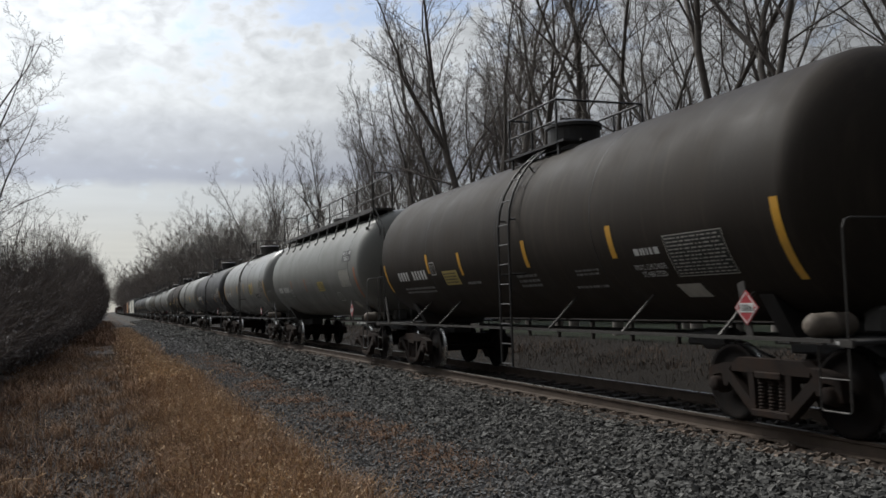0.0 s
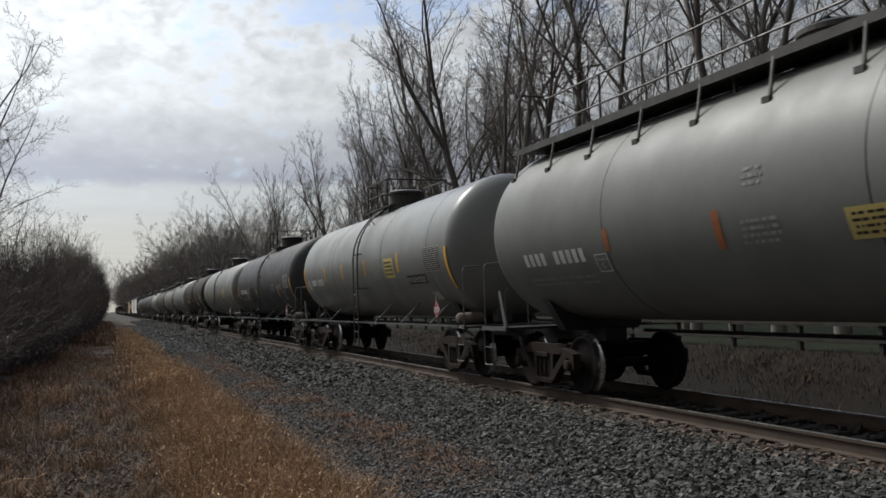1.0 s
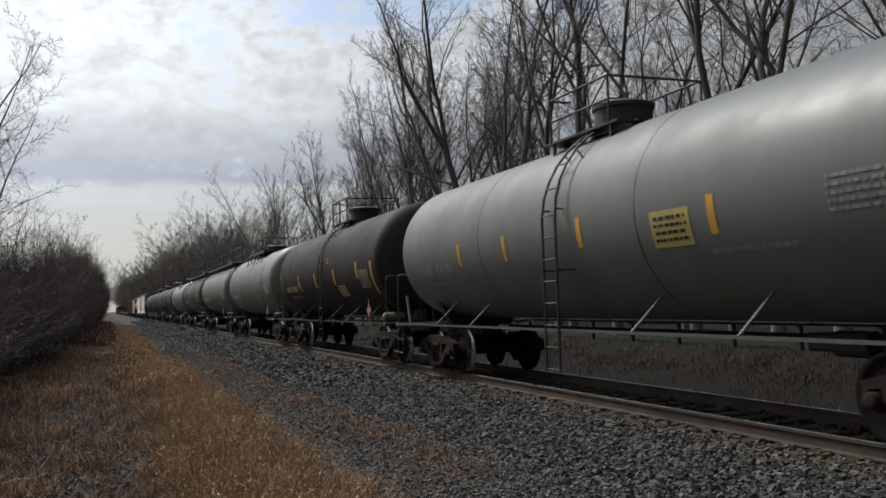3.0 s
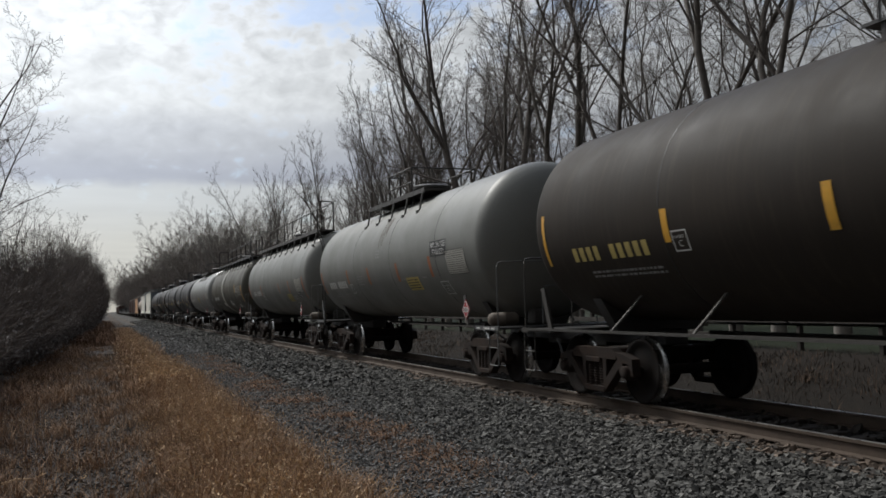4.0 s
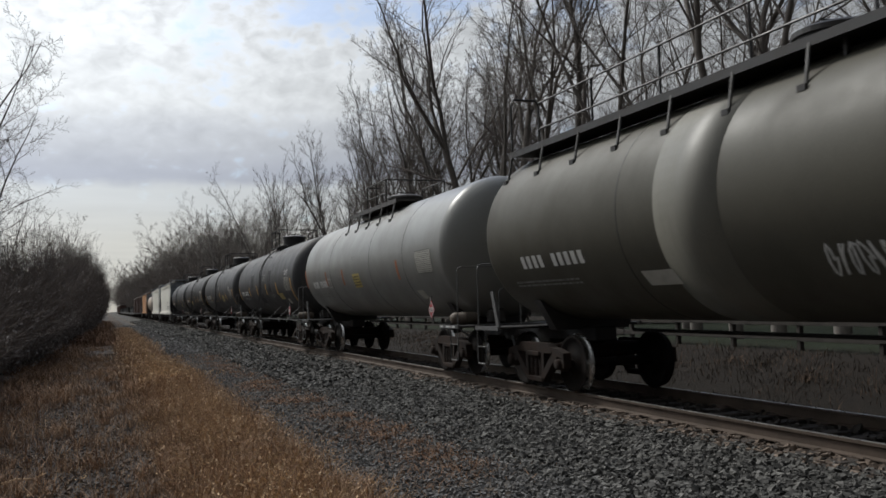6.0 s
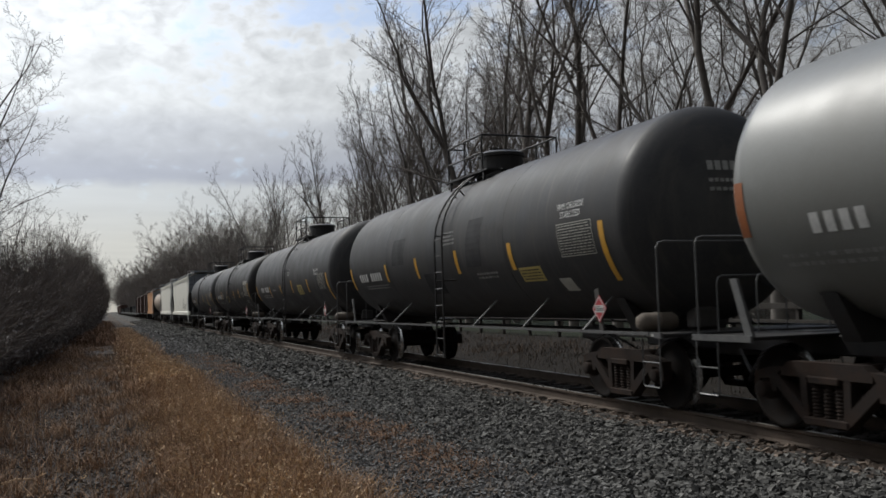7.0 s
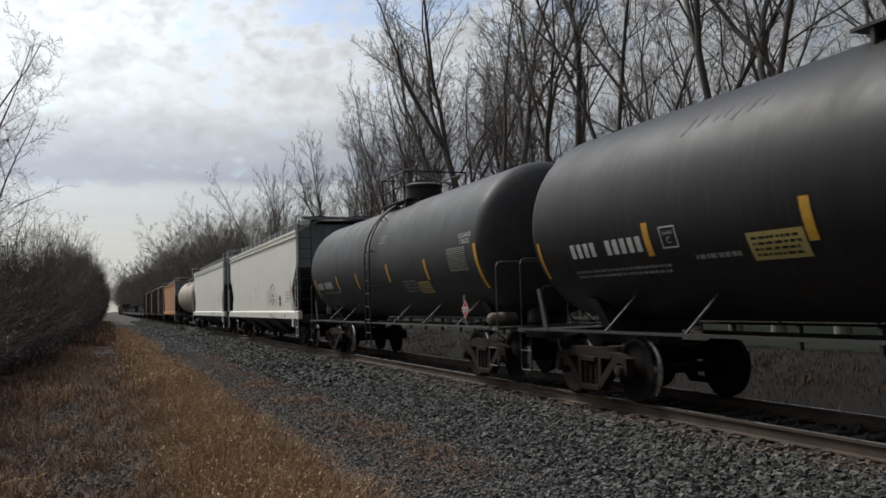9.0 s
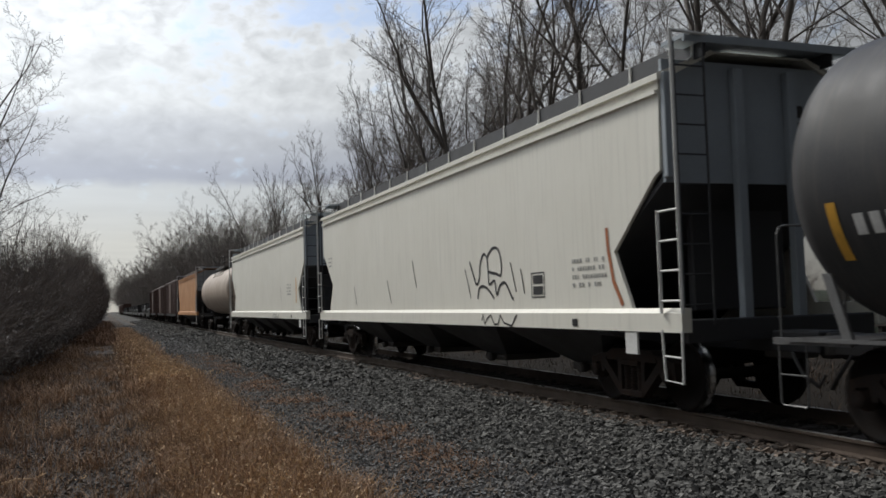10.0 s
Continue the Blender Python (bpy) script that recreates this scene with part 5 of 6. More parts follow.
def hopper_car(label, length, paint, marks, seed, full=True):
    car = thing("covered_hopper_car", label, "hopper car", "freight cars of the train")
    half = length / 2
    W, zt, zb = 1.52, 4.18, 1.35
    # side sheets: full at the top, cut back at the lower corners over the slope sheets
    for sx in (-1, 1):
        g = Geo()
        out = [(-half + 0.36, zt), (half - 0.36, zt), (half - 0.40, 3.05), (half - 0.55, 2.97), (half - 1.52, 2.12), (half - 1.12, zb), (-half + 1.12, zb), (-half + 1.52, 2.12), (-half + 0.55, 2.97), (-half + 0.40, 3.05)]
        g.prism(out, sx * W, sx * (W - 0.05))
        part("side_sheet", g, paint, car)
        e = Geo().prism([(sx * (W + 0.05), zt - 0.02), (sx * (W + 0.05), zt + 0.06), (sx * 0.75, zt + 0.40), (sx * 0.70, zt + 0.36), (sx * (W - 0.04), zt - 0.02)], -half + 0.30, half - 0.30, axis="y")
        part("roof_slope", e, paint, car)
        b = Geo().box((sx * (W + 0.02), 0, zt - 0.16), (0.06, length - 0.74, 0.05))
        part("eave_rib", b, paint, car)
        s = Geo().prism([(sx * (W + 0.06), 1.07), (sx * (W + 0.06), 1.30), (sx * (W + 0.01), 1.36), (sx * (W - 0.08), 1.36), (sx * (W - 0.08), 1.07)], -half, half, axis="y")
        part("side_sill", s, paint, car, "deep side sill")
    roof = Geo().box((0, 0, zt + 0.385), (1.5, length - 0.7, 0.03))
    part("roof", roof, paint, car)
    hatch = Geo().box((0, 0, zt + 0.46), (0.5, length - 2.4, 0.1), 0.02)
    part("trough_hatch", hatch, HOPPER_GREY, car)
    # running boards stand up on brackets and read as a dark band above the eave
    for sx in (-1, 1):
        rb = Geo().box((sx * 0.72, 0, zt + 0.50), (0.56, length - 0.2, 0.045)).box((sx * 1.0, 0, zt + 0.39), (0.03, length - 0.2, 0.26))
        part("running_board", rb, HOPPER_DARK, car, "dark running board along the roof")
        n = 13
        for i in range(n + 1):
            y = -half + 0.3 + (length - 0.6) * i / n
            part("board_bracket", Geo().tube([(sx * 1.03, y, zt + 0.53), (sx * 1.035, y, zt + 0.30), (sx * 1.12, y, zt + 0.22)], 0.018, 5), WHITE, car)
    for s in (-1, 1):
        # end wall above, slope sheet below
        g = Geo().box((0, s * (half - 0.36), (zt + 2.95) / 2 + 0.1), (2 * W - 0.08, 0.05, zt - 2.95 + 0.3))
        part("end_wall", g, HOPPER_GREY, car)
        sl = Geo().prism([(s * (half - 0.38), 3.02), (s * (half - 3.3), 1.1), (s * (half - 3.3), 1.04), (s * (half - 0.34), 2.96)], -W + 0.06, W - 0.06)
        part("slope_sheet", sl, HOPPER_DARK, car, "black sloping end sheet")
        # near-black plate across the open end, below the end wall
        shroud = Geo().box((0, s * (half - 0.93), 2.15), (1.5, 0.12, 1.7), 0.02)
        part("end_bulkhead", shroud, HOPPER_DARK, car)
        for x in (-0.42, 0.42):
            part("end_post", Geo().box((x, s * (half - 0.27), 2.75), (0.14, 0.12, 3.2), 0.012), HOPPER_GREY, car)
        for x in (-W + 0.06, W - 0.06):
            part("corner_post", Geo().box((x, s * (half - 0.29), 3.6), (0.10, 0.09, 1.3), 0.01), HOPPER_GREY, car)
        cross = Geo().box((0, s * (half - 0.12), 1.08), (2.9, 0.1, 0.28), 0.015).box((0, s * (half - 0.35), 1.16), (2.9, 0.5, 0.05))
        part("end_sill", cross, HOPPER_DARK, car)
        top = Geo().box((0, s * (half - 0.27), zt + 0.47), (2.7, 0.46, 0.05)).box((0, s * (half - 0.04), zt + 0.45), (2.7, 0.03, 0.10))
        part("end_running_board", top, HOPPER_GREY, car)
        lad = Geo()
        for x in (-W - 0.09,):
            for yy in (half + 0.06, half - 0.36):
                top_z = zt + 0.50 if yy > half else 2.55
                lad.tube([(x, s * yy, 1.30), (x, s * yy, top_z)], 0.024, 5)
            for i in range(4):
                lad.tube([(x, s * (half + 0.06), 1.45 + i * 0.36), (x, s * (half - 0.36), 1.45 + i * 0.36)], 0.015, 5)
            lad.tube([(x, s * (half + 0.06), zt + 0.48), (-1.0, s * (half - 0.04), zt + 0.5)], 0.02, 5)
            lad.tube([(x, s * (half + 0.04), 1.1), (x, s * (half + 0.03), 0.48), (x, s * (half - 0.32), 0.50), (x, s * (half - 0.36), 1.1)], 0.017, 5)
            lad.tube([(x, s * (half + 0.035), 0.78), (x, s * (half - 0.34), 0.79)], 0.014, 5)
        part("side_ladder", lad, WHITE, car, "white-painted corner ladder")
        el = Geo()
        for x in (-W + 0.02, -W + 0.45):
            el.tube([(x, s * (half - 0.05), 1.15), (x, s * (half - 0.05), zt + 0.4)], 0.016, 5)
        for i in range(9):
            el.tube([(-W + 0.02, s * (half - 0.05), 1.4 + i * 0.36), (-W + 0.45, s * (half - 0.05), 1.4 + i * 0.36)], 0.012, 5)
        part("end_ladder", el, HOPPER_DARK, car)
        coupler(car, half + 0.75, s)
        truck(car, s * (half - 1.95), full)
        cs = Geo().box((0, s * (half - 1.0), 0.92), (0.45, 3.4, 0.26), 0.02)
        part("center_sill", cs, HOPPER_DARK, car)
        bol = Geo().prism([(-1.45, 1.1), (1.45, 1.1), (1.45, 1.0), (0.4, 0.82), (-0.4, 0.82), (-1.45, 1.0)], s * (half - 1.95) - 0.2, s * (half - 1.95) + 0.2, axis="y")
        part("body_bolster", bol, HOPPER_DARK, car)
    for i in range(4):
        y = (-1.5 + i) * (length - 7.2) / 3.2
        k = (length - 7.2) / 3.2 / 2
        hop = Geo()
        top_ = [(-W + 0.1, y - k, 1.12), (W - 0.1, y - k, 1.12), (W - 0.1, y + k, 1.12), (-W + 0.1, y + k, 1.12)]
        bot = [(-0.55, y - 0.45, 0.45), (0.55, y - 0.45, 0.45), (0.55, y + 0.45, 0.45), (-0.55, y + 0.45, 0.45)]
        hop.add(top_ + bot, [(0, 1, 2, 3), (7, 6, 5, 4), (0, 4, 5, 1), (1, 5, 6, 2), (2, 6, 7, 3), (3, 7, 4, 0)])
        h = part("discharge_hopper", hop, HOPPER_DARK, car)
        gate = Geo().box((0, y, 0.40), (1.2, 1.0, 0.12), 0.02).box((-0.68, y, 0.40), (0.14, 0.16, 0.16), 0.03)
        part("outlet_gate", gate, STEEL, h)
    rng = random.Random(seed)
    for kind, s_, z, w, h in marks:
        y = half - s_
        x = -W - 0.006
        g = Geo()
        put = lambda p: (x, y - p[0], z + p[1])

        def quad(a0, a1, b0, b1):
            o = len(g.v)
            g.v += [put((a0, b0)), put((a1, b0)), put((a1, b1)), put((a0, b1))]
            g.f.append((o, o + 1, o + 2, o + 3))
        if kind == "bar":
            quad(-w / 2, w / 2, -h / 2, h / 2)
            part("reflector_strip", g, YELLOW, car, "faded amber reflective strip")
        elif kind == "slant":
            loop_ribbon(g, put, [(-w / 2, h / 2), (-w * 0.42, h * 0.2), (-w * 0.1, -h * 0.2), (w / 2, -h / 2)], 0.075)
            part("reflector_strip", g, ORANGE, car, "worn amber strip along the slope sheet")
        elif kind == "streak":
            loop_ribbon(g, put, [(-w / 2, h / 2), (0, 0.0), (w / 2, -h / 2)], 0.03)
            part("rust_streak", g, RUST, car)
        elif kind == "lines":
            rows = max(1, round(h / 0.115))
            for i in range(rows):
                a = -w / 2
                while a < w / 2 - 0.05:
                    ln = rng.uniform(0.03, 0.06)
                    quad(a, min(a + ln, w / 2), h / 2 - i * 0.115 - 0.06, h / 2 - i * 0.115)
                    a += ln + rng.choice((0.03, 0.03, 0.12))
            tagged(part("small_stencil", g, GREY_STENCIL, car, "lines of small faint grey stencilling"), kind="stuff")
        elif kind == "frame":
            t = 0.02
            quad(-w / 2, w / 2, h / 2 - t, h / 2)
            quad(-w / 2, w / 2, -h / 2, -h / 2 + t)
            quad(-w / 2, -w / 2 + t, -h / 2, h / 2)
            quad(w / 2 - t, w / 2, -h / 2, h / 2)
            quad(-w * 0.36, w * 0.36, h * 0.05, h * 0.38)
            quad(-w * 0.36, w * 0.36, -h * 0.38, -h * 0.05)
            part("consolidated_stencil", g, BLACK, car, "black framed stencil panel")
        elif kind == "scrawl":
            curves = [[(-1.35, 0.45), (-1.1, -0.05), (-0.95, -0.28), (-0.78, -0.1), (-0.7, 0.35), (-0.5, 0.62), (-0.3, 0.5), (-0.25, 0.1)],
                      [(-0.3, 0.5), (0.0, 0.75), (0.35, 0.7), (0.5, 0.3), (0.45, -0.05), (0.2, 0.0), (-0.1, 0.05), (-0.2, 0.1)],
                      [(-0.9, -0.72), (-0.8, -0.4), (-0.5, -0.35), (-0.2, -0.5), (0.05, -0.72)],
                      [(-0.25, 0.1), (-0.2, -0.3), (0.1, -0.2), (0.2, -0.62), (0.4, -0.35), (0.7, -0.3), (1.0, -0.7), (1.1, -0.75)]]
            for c in curves:
                pts = []
                for i in range(len(c) - 1):
                    for j in range(4):
                        t = j / 4
                        p0, p1, p2, p3 = c[max(0, i - 1)], c[i], c[i + 1], c[min(len(c) - 1, i + 2)]
                        pts.append(tuple(0.5 * (2 * p1[q] + (p2[q] - p0[q]) * t + (2 * p0[q] - 5 * p1[q] + 4 * p2[q] - p3[q]) * t * t + (3 * p1[q] - p0[q] - 3 * p2[q] + p3[q]) * t ** 3) for q in (0, 1)))
                pts.append(c[-1])
                loop_ribbon(g, put, [(p[0] * w / 2.6, p[1] * h / 1.6) for p in pts], 0.05)
            part("graffiti", g, BLACK, car, "loose black spray-paint scrawl")
    if full:
        g = Geo()
        xs = -W - 0.066
        for c in ([(-0.35, -0.02), (-0.3, 0.09), (-0.22, -0.08), (-0.1, 0.02), (0.05, 0.08), (0.2, -0.08), (0.35, -0.08)], [(0.35, -0.08), (0.45, 0.08), (0.6, -0.05), (0.9, -0.1), (1.1, 0.08)]):
            loop_ribbon(g, lambda p: (xs, half - 13.3 - p[0], 1.185 + p[1]), c, 0.035)
        part("graffiti", g, BLACK, car, "black scrawl on the sill")
        pl = Geo().box((-W - 0.068, -half + 2.55, 1.17), (0.008, 0.14, 0.1))
        part("sill_plate", pl, BLACK, car)
        for row, (z, h, n, w) in enumerate(((3.86, 0.16, 4, 0.12), (3.64, 0.16, 4, 0.12), (3.3, 0.08, 3, 0.06))):
            for i in range(n):
                part("identity_block", Geo().box((0.62 + i * w * 1.4, -half + 0.328, z), (w, 0.006, h)), BLACK, car, "plain dark block on the end wall")
        jp = Geo().prism([(-half + 1.25, 1.06), (-half + 0.98, 1.06), (-half + 0.98, 0.78), (-half + 1.25, 0.78)], -W - 0.05, -W - 0.02)
        part("jacking_pad", jp, WHITE, car, "white-painted jacking pad")
    return car


def box_car(label, length, paint):
    car = thing("box_car", label, "box car", "freight cars of the train")
    half = length / 2
    body = Geo().box((0, 0, 2.75), (3.0, length, 3.3), 0.03)
    part("body", body, paint, car)
    n = 14
    for i in range(n + 1):
        y = -half + 0.1 + (length - 0.2) * i / n
        for sx in (-1, 1):
            part("side_post", Geo().box((sx * 1.52, y, 2.7), (0.06, 0.09, 3.1)), paint, car)
    roof = Geo().prism([(-1.55, 4.38), (1.55, 4.38), (1.4, 4.5), (0, 4.62), (-1.4, 4.5)], -half - 0.03, half + 0.03, axis="y")
    part("roof", roof, paint, car)
    door = Geo().box((-1.535, 0.4, 2.7), (0.07, 3.0, 3.0), 0.012)
    part("sliding_door", door, paint, car)
    lad = Geo()
    for s in (-1, 1):
        for yy in (half - 0.15, half - 0.6):
            lad.tube([(-1.6, s * yy, 0.6), (-1.6, s * yy, 4.2)], 0.02, 5)
        for i in range(9):
            lad.tube([(-1.6, s * (half - 0.15), 0.7 + i * 0.4), (-1.6, s * (half - 0.6), 0.7 + i * 0.4)], 0.013, 4)
        truck(car, s * (half - 2.2), False)
        coupler(car, half + 0.7, s)
    part("ladder", lad, paint, car)
    sill = Geo().box((0, 0, 0.95), (0.5, length, 0.3), 0.02).box((-1.45, 0, 1.05), (0.08, length - 4, 0.3))
    part("center_sill", sill, BLACK, car)
    return car


def flat_car(label, length, load):
    car = thing("flat_car", label, "flat car", "freight cars of the train")
    half = length / 2
    deck = Geo().box((0, 0, 1.1), (2.95, length, 0.12), 0.01)
    part("deck", deck, STEEL, car)
    sill = Geo().prism([(-half, 1.04), (half, 1.04), (half - 3, 0.95), (half - 5, 0.6), (-half + 5, 0.6), (-half + 3, 0.95)], -1.47, -1.40)
    part("side_sill", sill, BLACK, car)
    for s in (-1, 1):
        truck(car, s * (half - 2.2), False)
        coupler(car, half + 0.7, s)
        if load != "empty":
            bulk = Geo().box((0, s * (half - 0.25), 2.0), (2.7, 0.12, 1.7), 0.02)
            part("bulkhead", bulk, BLACK, car)
    if load == "pipes":
        for row in range(2):
            for i in range(3 - row):
                x = -0.84 + i * 0.84 + row * 0.42
                p = Geo().lathe([(-half + 0.6, 0.36), (-half + 0.6, 0.41), (half - 0.6, 0.41), (half - 0.6, 0.36)], "y", (x, 0, 1.57 + row * 0.73), 16)
                part("pipe", p, GALV, car, "pale steel pipe", smooth=True)
        for y in (-half * 0.6, -half * 0.2, half * 0.2, half * 0.6):
            for x in (-1.4, 1.4):
                part("stake", Geo().box((x, y, 1.9), (0.1, 0.12, 1.6)), GALV, car)
    return car


# ---- markings: kind, metres from the far end of the shell, height, width, height
MARKS_A = [("rep", 2.2, 2.12, 1.95, 0.23), ("text", 2.3, 1.80, 2.0, 0.2), ("box", 3.62, 2.22, 0.27, 0.28), ("bar", 5.18, 2.24, 0.12, 0.46), ("bar", 8.08, 2.26, 0.13, 0.46), ("bar", 10.75, 2.26, 0.13, 0.46), ("bar", 14.0, 2.04, 0.12, 0.95), ("bar", 0.3, 2.1, 0.1, 0.7),
           ("bar", 3.36, 2.33, 0.12, 0.42), ("sign", 4.5, 2.0, 0.8, 0.32), ("text", 5.53, 1.87, 0.64, 0.11), ("text", 7.86, 1.83, 0.77, 0.29), ("text", 9.84, 1.89, 0.69, 0.13), ("text", 9.74, 1.68, 0.94, 0.09),
           ("FRA", 11.54, 2.09, 0.61, 0.12), ("VCSb", 11.47, 1.85, 0.76, 0.23), ("panel", 12.53, 1.99, 1.14, 0.57), ("patch", 12.03, 1.57, 0.48, 0.24)]
MARKS_B = [("rep", 2.22, 2.14, 2.0, 0.27), ("bar", 3.84, 2.3, 0.12, 0.31), ("bar", 6.22, 2.23, 0.13, 0.45), ("box", 3.58, 2.0, 0.33, 0.28), ("text", 6.87, 2.76, 0.34, 0.24), ("text", 6.89, 2.17, 0.6, 0.32),
           ("sign", 8.5, 2.13, 0.85, 0.32), ("text", 2.22, 1.79, 2.1, 0.2), ("VCS", 12.12, 2.9, 0.98, 0.3), ("panelw", 11.72, 2.28, 1.1, 0.52), ("bar", 12.9, 2.11, 0.14, 0.91), ("box", 10.4, 1.77, 0.5, 0.31),
           ("patch", 11.6, 1.53, 0.38, 0.24)]
MARKS_C = [("bar", 0.55, 2.35, 0.14, 0.85), ("patch", 1.1, 2.2, 0.3, 0.32), ("rep", 2.4, 2.25, 1.7, 0.25), ("bar", 3.53, 2.45, 0.12, 0.44), ("bar", 5.67, 2.46, 0.13, 0.44), ("bar", 8.08, 2.47, 0.13, 0.46), ("bar", 10.92, 2.47, 0.13, 0.46), ("sign", 10.22, 2.37, 0.7, 0.48),
           ("VCS1", 12.03, 2.04, 1.28, 0.22), ("text", 10.16, 1.86, 0.77, 0.21), ("text", 11.77, 1.88, 0.8, 0.12), ("panel", 13.25, 2.43, 0.98, 0.52), ("patch", 12.72, 1.66, 0.42, 0.22), ("bar", 14.1, 2.2, 0.13, 0.9),
           ("text", 2.5, 1.93, 1.6, 0.2)]
MARKS_D = [("rep", 2.11, 2.29, 1.95, 0.25), ("bar", 3.14, 2.11, 0.14, 0.47), ("bar", 0.3, 2.28, 0.14, 0.6), ("bar", 6.03, 2.12, 0.14, 0.48), ("text", 2.6, 1.96, 2.6, 0.22), ("box", 3.75, 2.29, 0.29, 0.27), ("bar", 11.29, 2.13, 0.14, 0.46),
           ("VCSb", 11.87, 2.3, 0.85, 0.25), ("panel", 13.2, 2.48, 0.99, 0.5), ("bar", 14.06, 2.15, 0.13, 0.9), ("box", 12.48, 1.97, 0.5, 0.32), ("patch", 11.65, 1.55, 0.44, 0.22), ("text", 10.26, 2.3, 0.82, 0.32), ("fade", 4.7, 2.1, 1.5, 0.7)]
MARKS_E = [("bar", 8.32, 2.46, 0.13, 0.44), ("bar", 11.34, 2.42, 0.13, 0.46), ("bar", 14.4, 2.3, 0.14, 0.9), ("sign", 10.53, 2.33, 0.8, 0.46), ("text", 13.5, 2.44, 0.9, 0.4), ("rep", 2.2, 2.2, 2.0, 0.25), ("text", 11.88, 2.01, 1.4, 0.12),
           ("bar", 3.6, 2.4, 0.13, 0.44), ("bar", 5.7, 2.4, 0.13, 0.44), ("text", 2.3, 1.9, 1.6, 0.12)]
MARKS_F = [("rep", 2.19, 2.14, 2.0, 0.25), ("bar", 0.4, 2.4, 0.08, 0.8), ("bar", 3.59, 2.37, 0.13, 0.42), ("bar", 6.25, 2.32, 0.13, 0.48), ("bar", 8.85, 2.35, 0.14, 0.48), ("bar", 11.47, 2.45, 0.13, 0.46), ("box", 3.83, 2.17, 0.3, 0.27),
           ("sign", 9.45, 1.93, 0.86, 0.36), ("text", 8.08, 2.88, 0.39, 0.2), ("bar", 12.9, 2.2, 0.13, 0.9), ("text", 2.4, 1.85, 1.8, 0.14), ("panel", 12.1, 2.2, 0.9, 0.5)]
MARKS_G = [("rep", 2.21, 2.1, 2.05, 0.23), ("box", 3.63, 1.96, 0.33, 0.28), ("text", 4.77, 2.16, 0.57, 0.3), ("bar", 3.5, 2.3, 0.13, 0.4), ("bar", 5.61, 2.24, 0.14, 0.47), ("bar", 8.09, 2.24, 0.14, 0.45), ("bar", 10.4, 2.27, 0.14, 0.45), ("bar", 0.4, 2.2, 0.12, 0.7),
           ("text", 6.64, 2.76, 0.35, 0.22), ("sign", 9.0, 1.95, 0.86, 0.33), ("text", 8.39, 2.07, 0.36, 0.1), ("text", 9.87, 2.07, 0.27, 0.06), ("VCS", 11.0, 2.63, 0.95, 0.32), ("box", 10.9, 1.81, 0.45, 0.33),
           ("panelw", 11.9, 2.3, 1.0, 0.5), ("text", 2.3, 1.8, 2.0, 0.14), ("stain", 6.9, 3.25, 0.55, 0.9)]
MARKS_H = [("rep", 2.35, 2.13, 2.1, 0.27), ("bar", 0.3, 2.23, 0.14, 0.62), ("bar", 3.59, 2.24, 0.14, 0.46), ("box", 3.85, 1.99, 0.33, 0.31), ("text", 1.58, 1.77, 0.86, 0.2), ("text", 2.85, 1.73, 1.0, 0.2), ("bar", 7.85, 2.25, 0.13, 0.42),
           ("bar", 9.88, 2.25, 0.14, 0.48), ("bar", 12.5, 2.15, 0.14, 0.8), ("panelw", 11.64, 2.27, 1.05, 0.5), ("VCS", 11.5, 1.94, 0.76, 0.22), ("sign", 9.51, 1.85, 0.85, 0.33), ("box", 10.47, 1.77, 0.5, 0.32), ("text", 6.6, 2.7, 0.35, 0.22)]
MARKS_I = [("rep", 2.45, 2.12, 2.1, 0.22), ("patch", 5.08, 1.75, 0.7, 0.24), ("tag", 8.41, 1.81, 1.0, 0.45), ("panel", 12.48, 2.4, 1.1, 0.47), ("VCS", 11.5, 2.45, 0.75, 0.3), ("text", 11.32, 2.15, 0.72, 0.2), ("box", 11.62, 1.75, 0.55, 0.33),
           ("patch", 10.93, 1.64, 0.5, 0.2), ("bar", 10.96, 2.55, 0.14, 0.45), ("bar", 13.33, 2.25, 0.15, 0.85), ("text", 1.95, 1.78, 2.2, 0.14), ("band", 6.0, 2.65, 1.25, 0.1)]
MARKS_J = [("rep", 2.34, 2.18, 1.95, 0.27), ("bar", 0.42, 2.4, 0.13, 0.6), ("bar", 3.3, 2.33, 0.13, 0.44), ("bar", 5.33, 2.31, 0.14, 0.47), ("box", 3.6, 2.19, 0.33, 0.29), ("sign", 6.75, 2.17, 0.7, 0.4), ("text", 4.85, 2.28, 0.54, 0.12),
           ("text", 1.96, 1.84, 2.3, 0.2), ("bar", 10.5, 2.3, 0.14, 0.46), ("panelw", 12.4, 2.4, 1.0, 0.5), ("patch", 11.5, 1.7, 0.4, 0.25), ("text", 6.6, 2.75, 0.35, 0.22)]
